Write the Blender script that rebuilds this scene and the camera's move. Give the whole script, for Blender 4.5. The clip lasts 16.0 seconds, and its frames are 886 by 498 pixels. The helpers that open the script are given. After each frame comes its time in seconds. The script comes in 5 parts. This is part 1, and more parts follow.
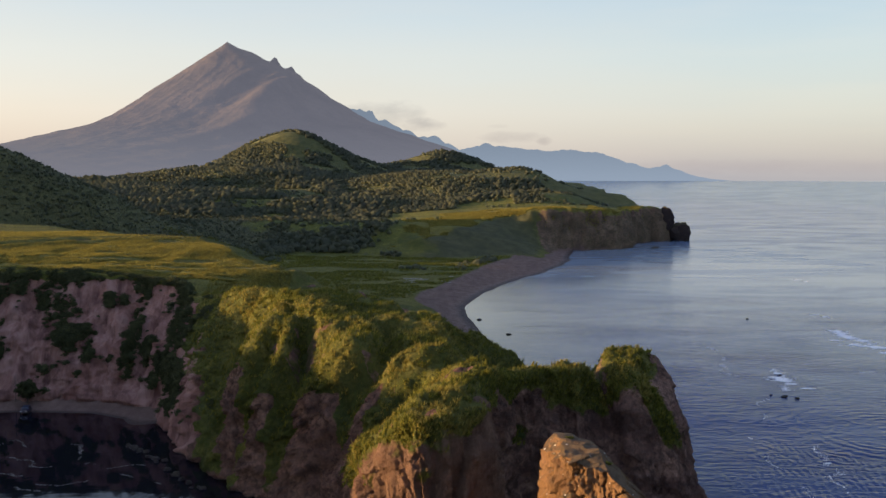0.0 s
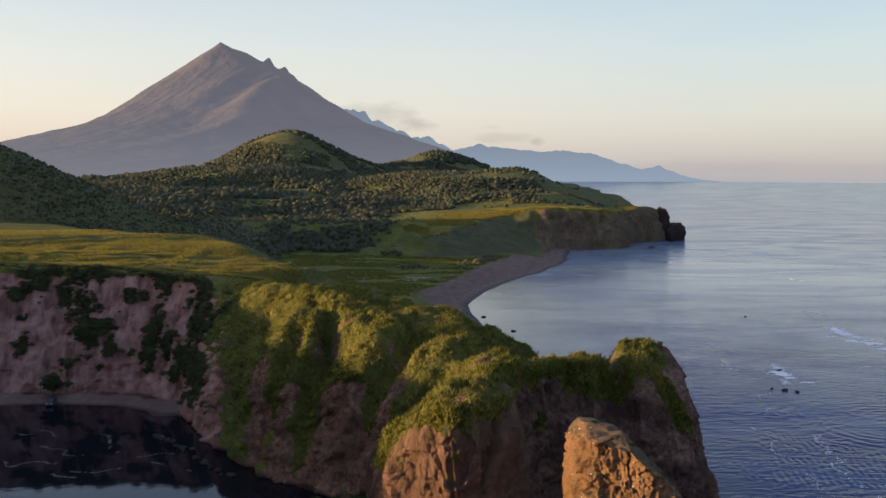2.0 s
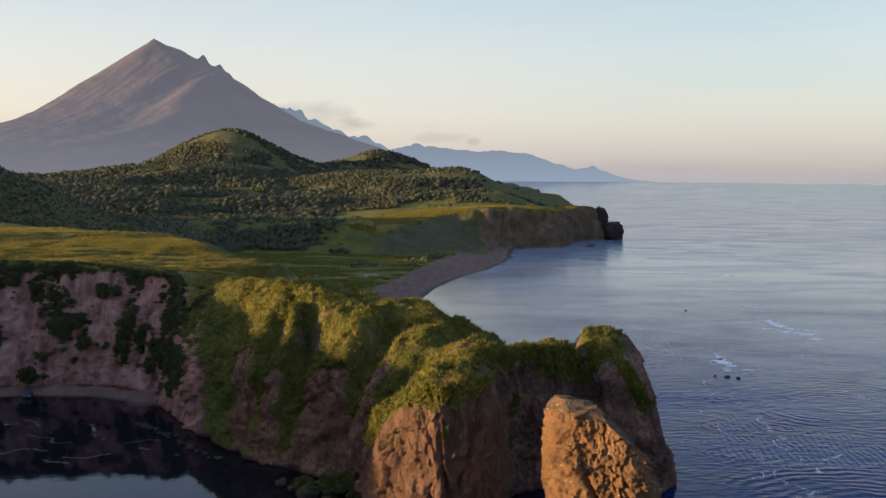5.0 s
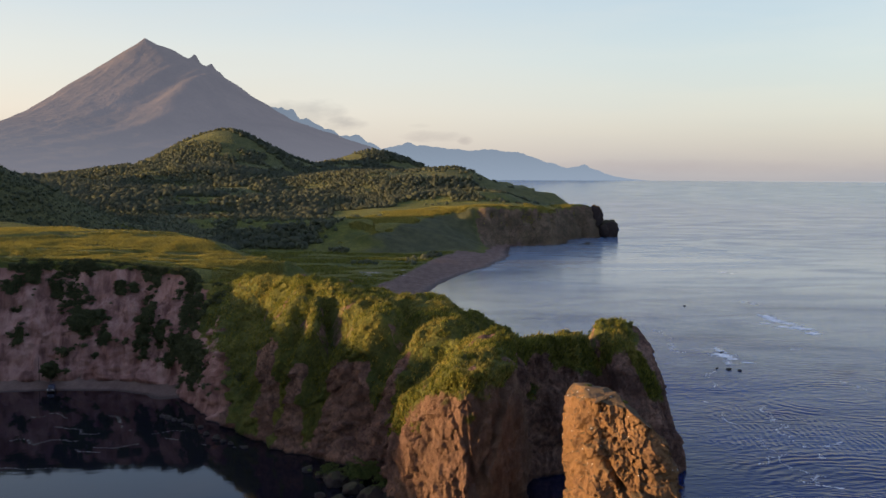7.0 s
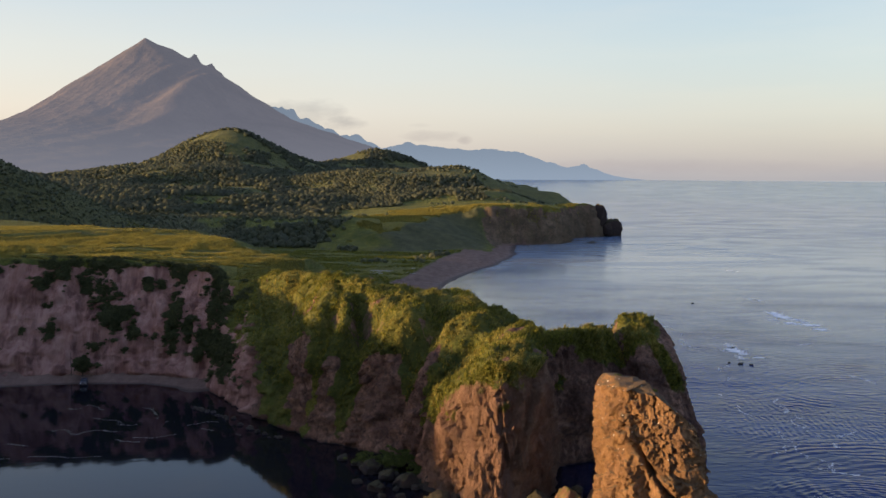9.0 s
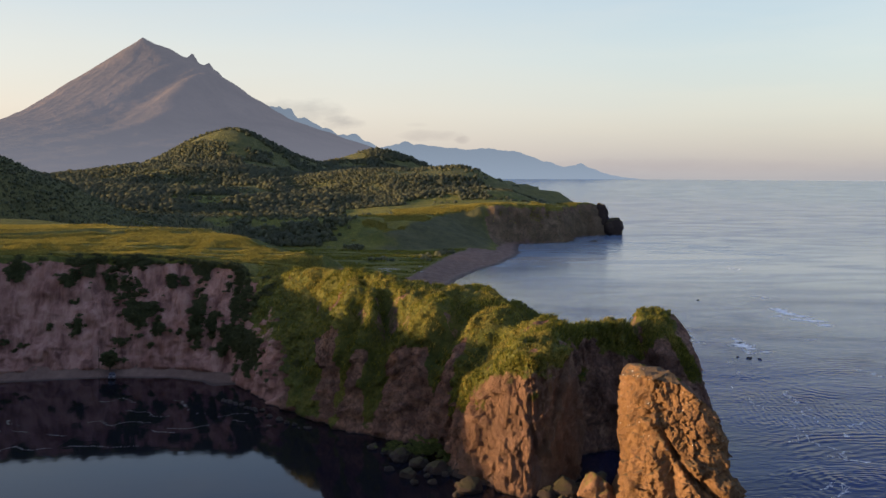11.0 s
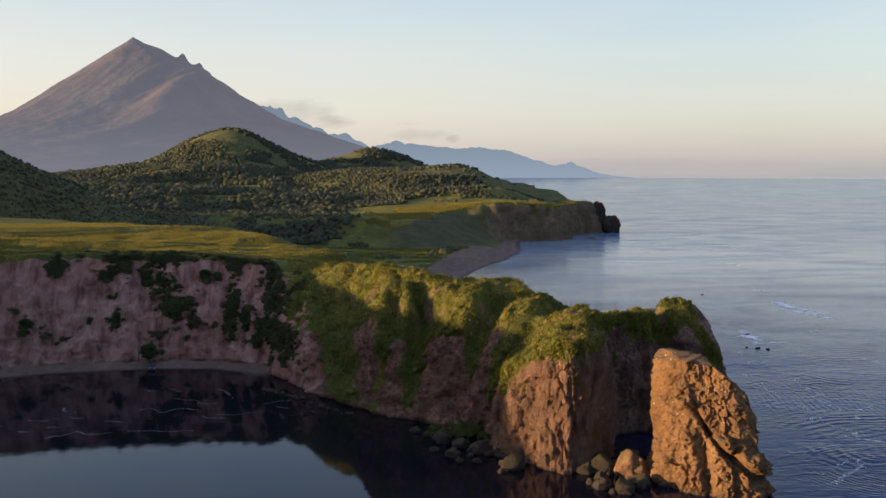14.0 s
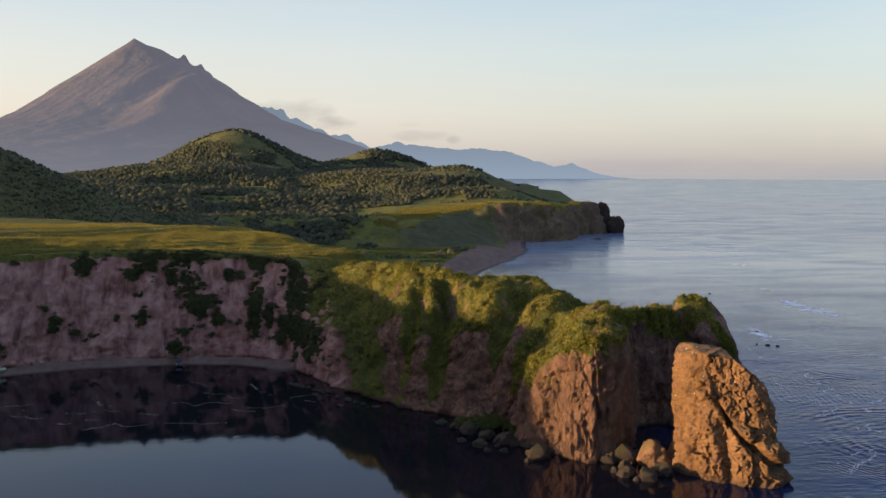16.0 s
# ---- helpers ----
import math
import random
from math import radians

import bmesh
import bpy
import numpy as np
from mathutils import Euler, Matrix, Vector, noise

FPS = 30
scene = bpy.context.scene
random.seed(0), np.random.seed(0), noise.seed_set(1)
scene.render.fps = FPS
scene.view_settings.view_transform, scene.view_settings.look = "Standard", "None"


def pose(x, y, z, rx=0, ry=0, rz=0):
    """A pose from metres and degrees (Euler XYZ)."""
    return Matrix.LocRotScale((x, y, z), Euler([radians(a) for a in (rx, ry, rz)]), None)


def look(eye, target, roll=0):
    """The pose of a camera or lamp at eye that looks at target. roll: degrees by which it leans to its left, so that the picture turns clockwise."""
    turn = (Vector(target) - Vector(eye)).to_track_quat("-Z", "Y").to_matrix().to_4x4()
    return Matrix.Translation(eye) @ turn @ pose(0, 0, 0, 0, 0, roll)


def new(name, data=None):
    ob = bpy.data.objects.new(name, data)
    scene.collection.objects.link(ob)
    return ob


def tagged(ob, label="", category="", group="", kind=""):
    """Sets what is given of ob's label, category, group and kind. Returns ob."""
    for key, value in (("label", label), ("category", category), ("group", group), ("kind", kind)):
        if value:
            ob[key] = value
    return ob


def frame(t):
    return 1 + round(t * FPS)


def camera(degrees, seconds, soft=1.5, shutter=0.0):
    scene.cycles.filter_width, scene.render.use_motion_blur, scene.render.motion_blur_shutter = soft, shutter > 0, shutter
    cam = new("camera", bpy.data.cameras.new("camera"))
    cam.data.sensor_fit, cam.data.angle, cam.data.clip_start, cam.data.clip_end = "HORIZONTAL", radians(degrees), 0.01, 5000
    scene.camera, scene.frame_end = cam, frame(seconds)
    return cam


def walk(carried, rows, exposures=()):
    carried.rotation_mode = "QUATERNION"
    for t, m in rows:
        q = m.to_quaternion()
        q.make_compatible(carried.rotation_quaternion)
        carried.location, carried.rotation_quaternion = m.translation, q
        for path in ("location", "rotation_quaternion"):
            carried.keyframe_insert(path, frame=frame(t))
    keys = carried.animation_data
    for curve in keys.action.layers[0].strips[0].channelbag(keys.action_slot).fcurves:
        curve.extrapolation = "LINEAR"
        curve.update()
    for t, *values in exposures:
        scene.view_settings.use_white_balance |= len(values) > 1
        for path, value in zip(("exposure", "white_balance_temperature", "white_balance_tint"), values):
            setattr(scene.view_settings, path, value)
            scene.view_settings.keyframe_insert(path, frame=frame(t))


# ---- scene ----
cam = camera(48.0, 16.0)
PATH = [
    (0, (-3.531, -1.143, 59.229), (-3.467, 0.85, 59.081), 0.2),
    (0.5, (-4.995, -3.069, 59.186), (-4.93, -1.075, 59.038), 0.3),
    (1, (-6.485, -4.996, 59.127), (-6.419, -3.003, 58.979), 0.3),
    (1.5, (-7.929, -7.064, 59.08), (-7.862, -5.071, 58.932), 0.3),
    (2, (-9.28, -9.242, 59.054), (-9.2, -7.249, 58.907), 0.3),
    (2.5, (-10.723, -11.511, 59.052), (-10.602, -9.52, 58.906), 0.3),
    (3, (-12.238, -13.765, 59.093), (-12.091, -11.776, 58.947), 0.4),
    (3.5, (-13.693, -16.024, 59.136), (-13.525, -14.037, 58.99), 0.4),
    (4, (-15.253, -18.152, 59.117), (-15.069, -16.166, 58.971), 0.5),
    (6.5, (-23.108, -27.773, 58.964), (-22.88, -25.792, 58.815), 0.4),
    (7, (-24.811, -29.524, 58.961), (-24.583, -27.543, 58.812), 0.4),
    (7.5, (-26.535, -31.204, 58.963), (-26.305, -29.222, 58.813), 0.4),
    (8, (-28.33, -32.911, 58.957), (-28.1, -30.93, 58.806), 0.4),
    (8.5, (-30.228, -34.68, 58.909), (-29.997, -32.699, 58.758), 0.4),
    (9, (-32.102, -36.435, 58.877), (-31.871, -34.454, 58.727), 0.4),
    (11.5, (-41.264, -45.227, 58.784), (-41.019, -43.248, 58.632), 0.3),
    (12, (-43.296, -47.159, 58.772), (-43.042, -45.181, 58.619), 0.2),
    (12.5, (-45.467, -49.191, 58.75), (-45.206, -47.214, 58.597), 0.2),
    (13, (-47.691, -51.245, 58.726), (-47.428, -49.268, 58.573), 0.2),
    (13.5, (-49.88, -53.325, 58.717), (-49.618, -51.348, 58.564), 0.2),
    (14, (-51.877, -55.34, 58.738), (-51.616, -53.363, 58.585), 0.2),
    (14.5, (-53.772, -57.266, 58.714), (-53.51, -55.289, 58.562), 0.2),
    (15, (-55.606, -59.014, 58.684), (-55.346, -57.037, 58.533), 0.2),
    (15.5, (-57.261, -60.664, 58.665), (-57.0, -58.686, 58.513), 0.2),
    (16, (-58.892, -62.249, 58.65), (-58.63, -60.272, 58.499), 0.2),
]
walk(cam, [(t, look(eye, target, roll)) for t, eye, target, roll in PATH])

# ---------------------------------------------------------------- light
SUN_ELEV, SUN_AZ = radians(5.2), radians(-95)      # azimuth from +y, negative towards -x
SUN_DIR = Vector((math.sin(SUN_AZ) * math.cos(SUN_ELEV), math.cos(SUN_AZ) * math.cos(SUN_ELEV), math.sin(SUN_ELEV)))
world = bpy.data.worlds.new("sky")
scene.world = world
world.use_nodes = True
wn = world.node_tree
sky = wn.nodes.new("ShaderNodeTexSky")
sky.sky_type, sky.sun_disc = "NISHITA", False
sky.sun_elevation, sky.sun_rotation = SUN_ELEV, SUN_AZ
sky.air_density, sky.dust_density, sky.ozone_density = 1.0, 1.6, 1.5
wn.links.new(sky.outputs[0], wn.nodes["Background"].inputs[0])
wn.nodes["Background"].inputs[1].default_value = 0.059
sun = new("sun", bpy.data.lights.new("sun", "SUN"))
sun.data.energy, sun.data.angle, sun.data.color = 5.0, radians(0.6), (1.0, 0.64, 0.33)
sun.matrix_world = look((-600, 200, 300), Vector((-600, 200, 300)) - SUN_DIR)
scene.view_settings.exposure = 1.2


# ---------------------------------------------------------------- helpers
def lattice(ix, iy, iz, seed):
    h = ix * np.uint32(374761393) + iy * np.uint32(668265263) + iz * np.uint32(2147483647) + np.uint32(seed * 974711 + 12345)
    h = (h ^ (h >> np.uint32(13))) * np.uint32(1274126177)
    h = (h ^ (h >> np.uint32(16))) * np.uint32(2246822519)
    return (h ^ (h >> np.uint32(15))).astype(np.float64) / 2147483647.5 - 1.0


def vnoise(x, y, z, seed=0):
    """Smooth value noise from -1 to 1 at arrays of places."""
    fx, fy, fz = np.floor(x), np.floor(y), np.floor(z)
    ux, uy, uz = x - fx, y - fy, z - fz
    ux, uy, uz = (u * u * u * (u * (u * 6 - 15) + 10) for u in (ux, uy, uz))
    ix, iy, iz = (f.astype(np.int64).astype(np.uint32) for f in (fx, fy, fz))
    one = np.uint32(1)
    out = 0
    for cx, wx in ((ix, 1 - ux), (ix + one, ux)):
        for cy, wy in ((iy, 1 - uy), (iy + one, uy)):
            for cz, wz in ((iz, 1 - uz), (iz + one, uz)):
                out = out + lattice(cx, cy, cz, seed) * wx * wy * wz
    return out


def fbm(x, y, z, octaves=4, seed=0, ridged=False):
    x, y, z = np.broadcast_arrays(np.asarray(x, float), np.asarray(y, float), np.asarray(z, float))
    total, amp, norm = 0, 1.0, 0
    for k in range(octaves):
        n = vnoise(x * 2**k + 17.3 * k, y * 2**k - 9.1 * k, z * 2**k + 5.7 * k, seed + k)
        total = total + amp * ((1 - 2 * np.abs(n)) if ridged else n)
        norm += amp
        amp *= 0.5
    return total / norm


def shards(x, y, z, seed):
    """Broken rock: cells about one unit wide, each a tilted plane standing proud or back."""
    fx, fy, fz = np.floor(x), np.floor(y), np.floor(z)
    best, value = np.full(np.shape(x), 1e9), np.zeros(np.shape(x))
    for ox, oy, oz in [(i, j, k) for i in (-1, 0, 1) for j in (-1, 0, 1) for k in (-1, 0, 1)]:
        ix, iy, iz = ((f + o).astype(np.int64).astype(np.uint32) for f, o in ((fx, ox), (fy, oy), (fz, oz)))
        jx, jy, jz, lift = (lattice(ix, iy, iz, seed + 31 * k) for k in range(4))
        dx, dy, dz = x - fx - ox - 0.5 - 0.45 * jx, y - fy - oy - 0.5 - 0.45 * jy, z - fz - oz - 0.5 - 0.45 * jz
        d = dx * dx + dy * dy + dz * dz
        near = d < best
        best = np.where(near, d, best)
        value = np.where(near, 0.6 * lift + 0.9 * (jy * dx + jz * dy + jx * dz), value)
    return value


def facets(n, k):
    """Noise broken into steps, as jointed rock is."""
    return 0.3 * n + 0.7 * np.round(n * k) / k


def smooth(a, b, v):
    t = np.clip((np.asarray(v, float) - a) / (b - a), 0, 1)
    return t * t * (3 - 2 * t)


def polygon_distance(poly, x, y):
    """Distance to a closed outline, positive inside."""
    best, inside = np.full(np.shape(x), 1e12), np.zeros(np.shape(x), bool)
    for (ax, ay), (bx, by) in zip(poly, poly[1:] + poly[:1]):
        ex, ey = bx - ax, by - ay
        t = np.clip(((x - ax) * ex + (y - ay) * ey) / (ex * ex + ey * ey), 0, 1)
        best = np.minimum(best, (x - ax - t * ex) ** 2 + (y - ay - t * ey) ** 2)
        if ay != by:
            inside ^= ((ay > y) != (by > y)) & (x < ex * (y - ay) / (by - ay) + ax)
    return np.where(inside, 1, -1) * np.sqrt(best)


def blend_heights(knots, x, y, reach):
    """Height blended from a few knots (x, y, z), each felt over about reach metres."""
    top, total = 0, 1e-12
    for kx, ky, kz in knots:
        w = 1 / (((x - kx) ** 2 + (y - ky) ** 2) / reach**2 + 0.02) ** 2
        top, total = top + w * kz, total + w
    return top / total


def mesh_from(name, verts, faces, mat, smooth_shade=True, attrs=()):
    verts, faces = np.asarray(verts, np.float32), np.asarray(faces, np.int32)
    me = bpy.data.meshes.new(name)
    n = faces.shape[1]
    me.vertices.add(len(verts))
    me.vertices.foreach_set("co", verts.ravel())
    me.loops.add(faces.size)
    me.loops.foreach_set("vertex_index", faces.ravel())
    me.polygons.add(len(faces))
    me.polygons.foreach_set("loop_start", np.arange(0, faces.size, n, dtype=np.int32))
    me.polygons.foreach_set("use_smooth", np.full(len(faces), smooth_shade))
    for key, values in attrs:
        me.attributes.new(key, "FLOAT", "POINT").data.foreach_set("value", np.asarray(values, np.float32).ravel())
    me.update(calc_edges=True)
    me.validate()
    me.materials.append(mat)
    return me


def grid_faces(nx, ny, wrap=False):
    """Quads of a grid of ny rows by nx columns; wrap joins the last column to the first."""
    j, i = np.meshgrid(np.arange(ny - 1), np.arange(nx if wrap else nx - 1), indexing="ij")
    a, b = (j * nx + i).ravel(), (j * nx + (i + 1) % nx).ravel()
    return np.stack([a, b, b + nx, a + nx], 1)


def part(name, me, parent, label=""):
    ob = new(name, me)
    ob.parent = parent
    return tagged(ob, label) if label else ob


def blob_shape(level):
    bm = bmesh.new()
    bmesh.ops.create_icosphere(bm, subdivisions=level, radius=1)
    v = np.array([p.co[:] for p in bm.verts])
    f = np.array([[p.index for p in q.verts] for q in bm.faces])
    bm.free()
    return v, f


BLOB1, BLOB2, BLOB3 = blob_shape(1), blob_shape(2), blob_shape(4)


def leaf_cloud(cx, cy, cz, r, leaves, size, rng):
    """Leaf quads on the shells of clumps; one row of quads per clump."""
    n = len(cx)
    d = rng.normal(size=(n, leaves, 3))
    d /= np.linalg.norm(d, axis=2, keepdims=True)
    d[:, :, 2] = np.abs(d[:, :, 2]) * 0.9 - 0.1
    rad = r[:, None] * rng.uniform(0.55, 1.1, (n, leaves))
    p = np.stack([cx[:, None] + d[:, :, 0] * rad, cy[:, None] + d[:, :, 1] * rad, cz[:, None] + d[:, :, 2] * rad * 0.8], -1)
    a, b = rng.normal(size=(n, leaves, 3)), rng.normal(size=(n, leaves, 3))
    a /= np.linalg.norm(a, axis=2, keepdims=True)
    b -= (a * b).sum(2, keepdims=True) * a
    b /= np.linalg.norm(b, axis=2, keepdims=True)
    s = (size * rng.uniform(0.6, 1.4, (n, leaves)))[:, :, None]
    q = np.stack([p - a * s, p - b * s * 0.6, p + a * s, p + b * s * 0.6], 2)
    return q.reshape(-1, 3)


# ---------------------------------------------------------------- materials
class Nodes:
    """Short spelling for node trees."""

    def __init__(self, name):
        self.mat = bpy.data.materials.new(name)
        self.mat.use_nodes = True
        self.tree = self.mat.node_tree
        self.bsdf = self.tree.nodes["Principled BSDF"]
        self.out = self.tree.nodes["Material Output"]
        self.place = self.add("ShaderNodeNewGeometry").outputs["Position"]

    def add(self, kind, **values):
        node = self.tree.nodes.new(kind)
        for key, value in values.items():
            node.inputs[key.replace("_", " ")].default_value = value
        return node

    def link(self, a, b):
        self.tree.links.new(a, b)

    def attr(self, name):
        node = self.add("ShaderNodeAttribute")
        node.attribute_name = name
        return node.outputs["Fac"]

    def noise(self, scale, detail=4.0, rough=0.6, stretch=(1, 1, 1), distort=0.0):
        m = self.add("ShaderNodeMapping")
        m.inputs["Scale"].default_value = stretch
        self.link(self.place, m.inputs["Vector"])
        n = self.add("ShaderNodeTexNoise", Scale=scale, Detail=detail, Roughness=rough, Distortion=distort)
        self.link(m.outputs[0], n.inputs["Vector"])
        return n.outputs["Fac"]

    def ramp(self, fac, *stops):
        r = self.add("ShaderNodeValToRGB")
        while len(r.color_ramp.elements) < len(stops):
            r.color_ramp.elements.new(0.5)
        for e, (pos, col) in zip(r.color_ramp.elements, stops):
            e.position, e.color = pos, (*col, 1) if len(col) == 3 else col
        self.link(fac, r.inputs[0])
        return r.outputs[0]

    def range(self, fac, a, b, lo=0.0, hi=1.0):
        r = self.add("ShaderNodeMapRange")
        for k, v in zip(("From Min", "From Max", "To Min", "To Max"), (a, b, lo, hi)):
            r.inputs[k].default_value = v
        self.link(fac, r.inputs["Value"])
        return r.outputs[0]

    def mix(self, fac, a, b):
        m = self.add("ShaderNodeMix")
        m.data_type = "RGBA"
        if isinstance(fac, float):
            m.inputs["Factor"].default_value = fac
        else:
            self.link(fac, m.inputs["Factor"])
        for v, s in ((a, m.inputs[6]), (b, m.inputs[7])):
            if isinstance(v, tuple):
                s.default_value = (*v, 1)
            else:
                self.link(v, s)
        return m.outputs[2]

    def math(self, op, a, b=0.0):
        m = self.add("ShaderNodeMath")
        m.operation = op
        for v, s in ((a, m.inputs[0]), (b, m.inputs[1])):
            if isinstance(v, (int, float)):
                s.default_value = v
            else:
                self.link(v, s)
        return m.outputs[0]

    def bump(self, height, strength, distance, under=None):
        b = self.add("ShaderNodeBump", Distance=distance)
        if isinstance(strength, float):
            b.inputs["Strength"].default_value = strength
        else:
            self.link(strength, b.inputs["Strength"])
        self.link(height, b.inputs["Height"])
        if under is not None:
            self.link(under, b.inputs["Normal"])
        return b.outputs[0]

    def finish(self, color, rough, normal=None, **values):
        for v, key in ((color, "Base Color"), (rough, "Roughness"), (normal, "Normal")):
            if v is None:
                continue
            if isinstance(v, (int, float)):
                self.bsdf.inputs[key].default_value = v
            elif isinstance(v, tuple):
                self.bsdf.inputs[key].default_value = (*v, 1)
            else:
                self.link(v, self.bsdf.inputs[key])
        for key, v in values.items():
            self.bsdf.inputs[key.replace("_", " ")].default_value = v
        return self.mat


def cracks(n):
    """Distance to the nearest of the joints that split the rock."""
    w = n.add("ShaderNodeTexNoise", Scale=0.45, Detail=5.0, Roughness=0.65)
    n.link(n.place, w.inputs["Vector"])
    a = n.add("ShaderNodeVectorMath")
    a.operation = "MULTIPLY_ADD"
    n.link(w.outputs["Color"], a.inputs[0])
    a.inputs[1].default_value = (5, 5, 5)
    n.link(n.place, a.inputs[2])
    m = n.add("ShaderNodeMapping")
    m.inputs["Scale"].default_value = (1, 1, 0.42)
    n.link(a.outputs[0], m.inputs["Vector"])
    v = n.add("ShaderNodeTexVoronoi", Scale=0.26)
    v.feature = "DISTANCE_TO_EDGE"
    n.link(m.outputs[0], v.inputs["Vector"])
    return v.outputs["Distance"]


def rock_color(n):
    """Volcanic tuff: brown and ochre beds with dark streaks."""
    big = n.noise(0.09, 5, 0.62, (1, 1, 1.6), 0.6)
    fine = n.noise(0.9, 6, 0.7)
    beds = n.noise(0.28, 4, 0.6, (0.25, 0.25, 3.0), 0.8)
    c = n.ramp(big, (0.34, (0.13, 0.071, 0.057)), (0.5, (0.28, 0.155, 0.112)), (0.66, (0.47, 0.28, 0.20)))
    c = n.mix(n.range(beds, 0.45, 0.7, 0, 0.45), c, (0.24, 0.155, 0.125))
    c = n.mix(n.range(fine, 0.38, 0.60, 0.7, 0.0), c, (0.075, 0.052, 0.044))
    # crevice shade painted into the colour as dark lines along the joints
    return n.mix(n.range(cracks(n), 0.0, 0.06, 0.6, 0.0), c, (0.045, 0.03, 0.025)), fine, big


def ground_material():
    n = Nodes("ground")
    grass, golden, clay, sand, forest, cover = (n.attr(k) for k in ("grass", "golden", "clay", "sand", "forest", "cover"))
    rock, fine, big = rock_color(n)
    warm = n.ramp(n.noise(0.3, 6, 0.65, (1, 1, 0.5)), (0.3, (0.11, 0.066, 0.045)), (0.55, (0.22, 0.135, 0.088)), (0.75, (0.36, 0.235, 0.155)))
    rock = n.mix(n.range(cover, 0, 1, 0, 0.7), rock, warm)
    # pale clay of the eroded bank
    streak = n.noise(0.3, 7, 0.62, (1, 0.6, 0.14), 0.3)
    # clay tones whose streaks also paint the shading of rills
    clay_c = n.ramp(streak, (0.36, (0.175, 0.09, 0.077)), (0.5, (0.34, 0.188, 0.155)), (0.64, (0.46, 0.28, 0.235)))
    clay_c = n.mix(n.range(n.noise(0.06, 6, 0.6, (1, 1, 0.5)), 0.52, 0.66, 0, 0.6), clay_c, (0.24, 0.11, 0.085))
    c = n.mix(clay, rock, clay_c)
    # grass
    g1 = n.noise(0.12, 6, 0.65)
    g2 = n.noise(1.4, 5, 0.7)
    green = n.ramp(g1, (0.3, (0.065, 0.082, 0.024)), (0.52, (0.16, 0.162, 0.036)), (0.72, (0.285, 0.25, 0.052)))
    gold = n.ramp(n.noise(0.1, 6, 0.65, (0.5, 1.6, 1)), (0.3, (0.14, 0.125, 0.028)), (0.52, (0.25, 0.218, 0.05)), (0.7, (0.36, 0.305, 0.085)))
    gr = n.mix(golden, green, gold)
    # uneven grass tone, deepened to paint in shade missing between the clumps
    gr = n.mix(n.range(g2, 0.35, 0.62, 0.65, 0), gr, (0.03, 0.045, 0.012))
    gr = n.mix(n.range(n.noise(0.35, 4, 0.6), 0.5, 0.66, 0.0, 0.5), gr, (0.07, 0.105, 0.022))
    mask = n.range(n.math("ADD", grass, n.math("MULTIPLY", n.math("SUBTRACT", n.noise(0.5, 6, 0.7), 0.5), 0.9)), 0.42, 0.58)
    c = n.mix(mask, c, gr)
    c = n.mix(forest, c, n.ramp(g1, (0.3, (0.055, 0.062, 0.032)), (0.7, (0.12, 0.12, 0.055))))
    # wet foot of the rocks
    z = n.add("ShaderNodeSeparateXYZ")
    n.link(n.place, z.inputs[0])
    wet = n.range(n.math("ADD", z.outputs[2], n.math("MULTIPLY", fine, 1.2)), 0.8, 1.3, 0.45, 0.0)
    c = n.mix(wet, c, (0.03, 0.026, 0.024))
    sand_c = n.ramp(n.noise(0.25, 7, 0.7, (1, 0.5, 1)), (0.3, (0.13, 0.085, 0.070)), (0.7, (0.26, 0.18, 0.145)))
    smask = n.range(n.math("ADD", sand, n.math("MULTIPLY", n.math("SUBTRACT", n.noise(0.12, 6, 0.7), 0.5), 0.8)), 0.42, 0.58)
    c = n.mix(smask, c, sand_c)
    c = n.mix(n.range(z.outputs[2], 0.12, 0.35, 0.7, 0.0), c, (0.03, 0.026, 0.024))
    nrm = n.bump(n.noise(0.3, 10, 0.72), n.range(clay, 0, 1, 1.0, 0.45), 2.0)
    nrm = n.bump(n.noise(2.0, 8, 0.78), 1.0, 0.8, nrm)
    return n.finish(c, n.range(wet, 0, 0.6, 0.95, 0.5), nrm, Specular_IOR_Level=0.15)


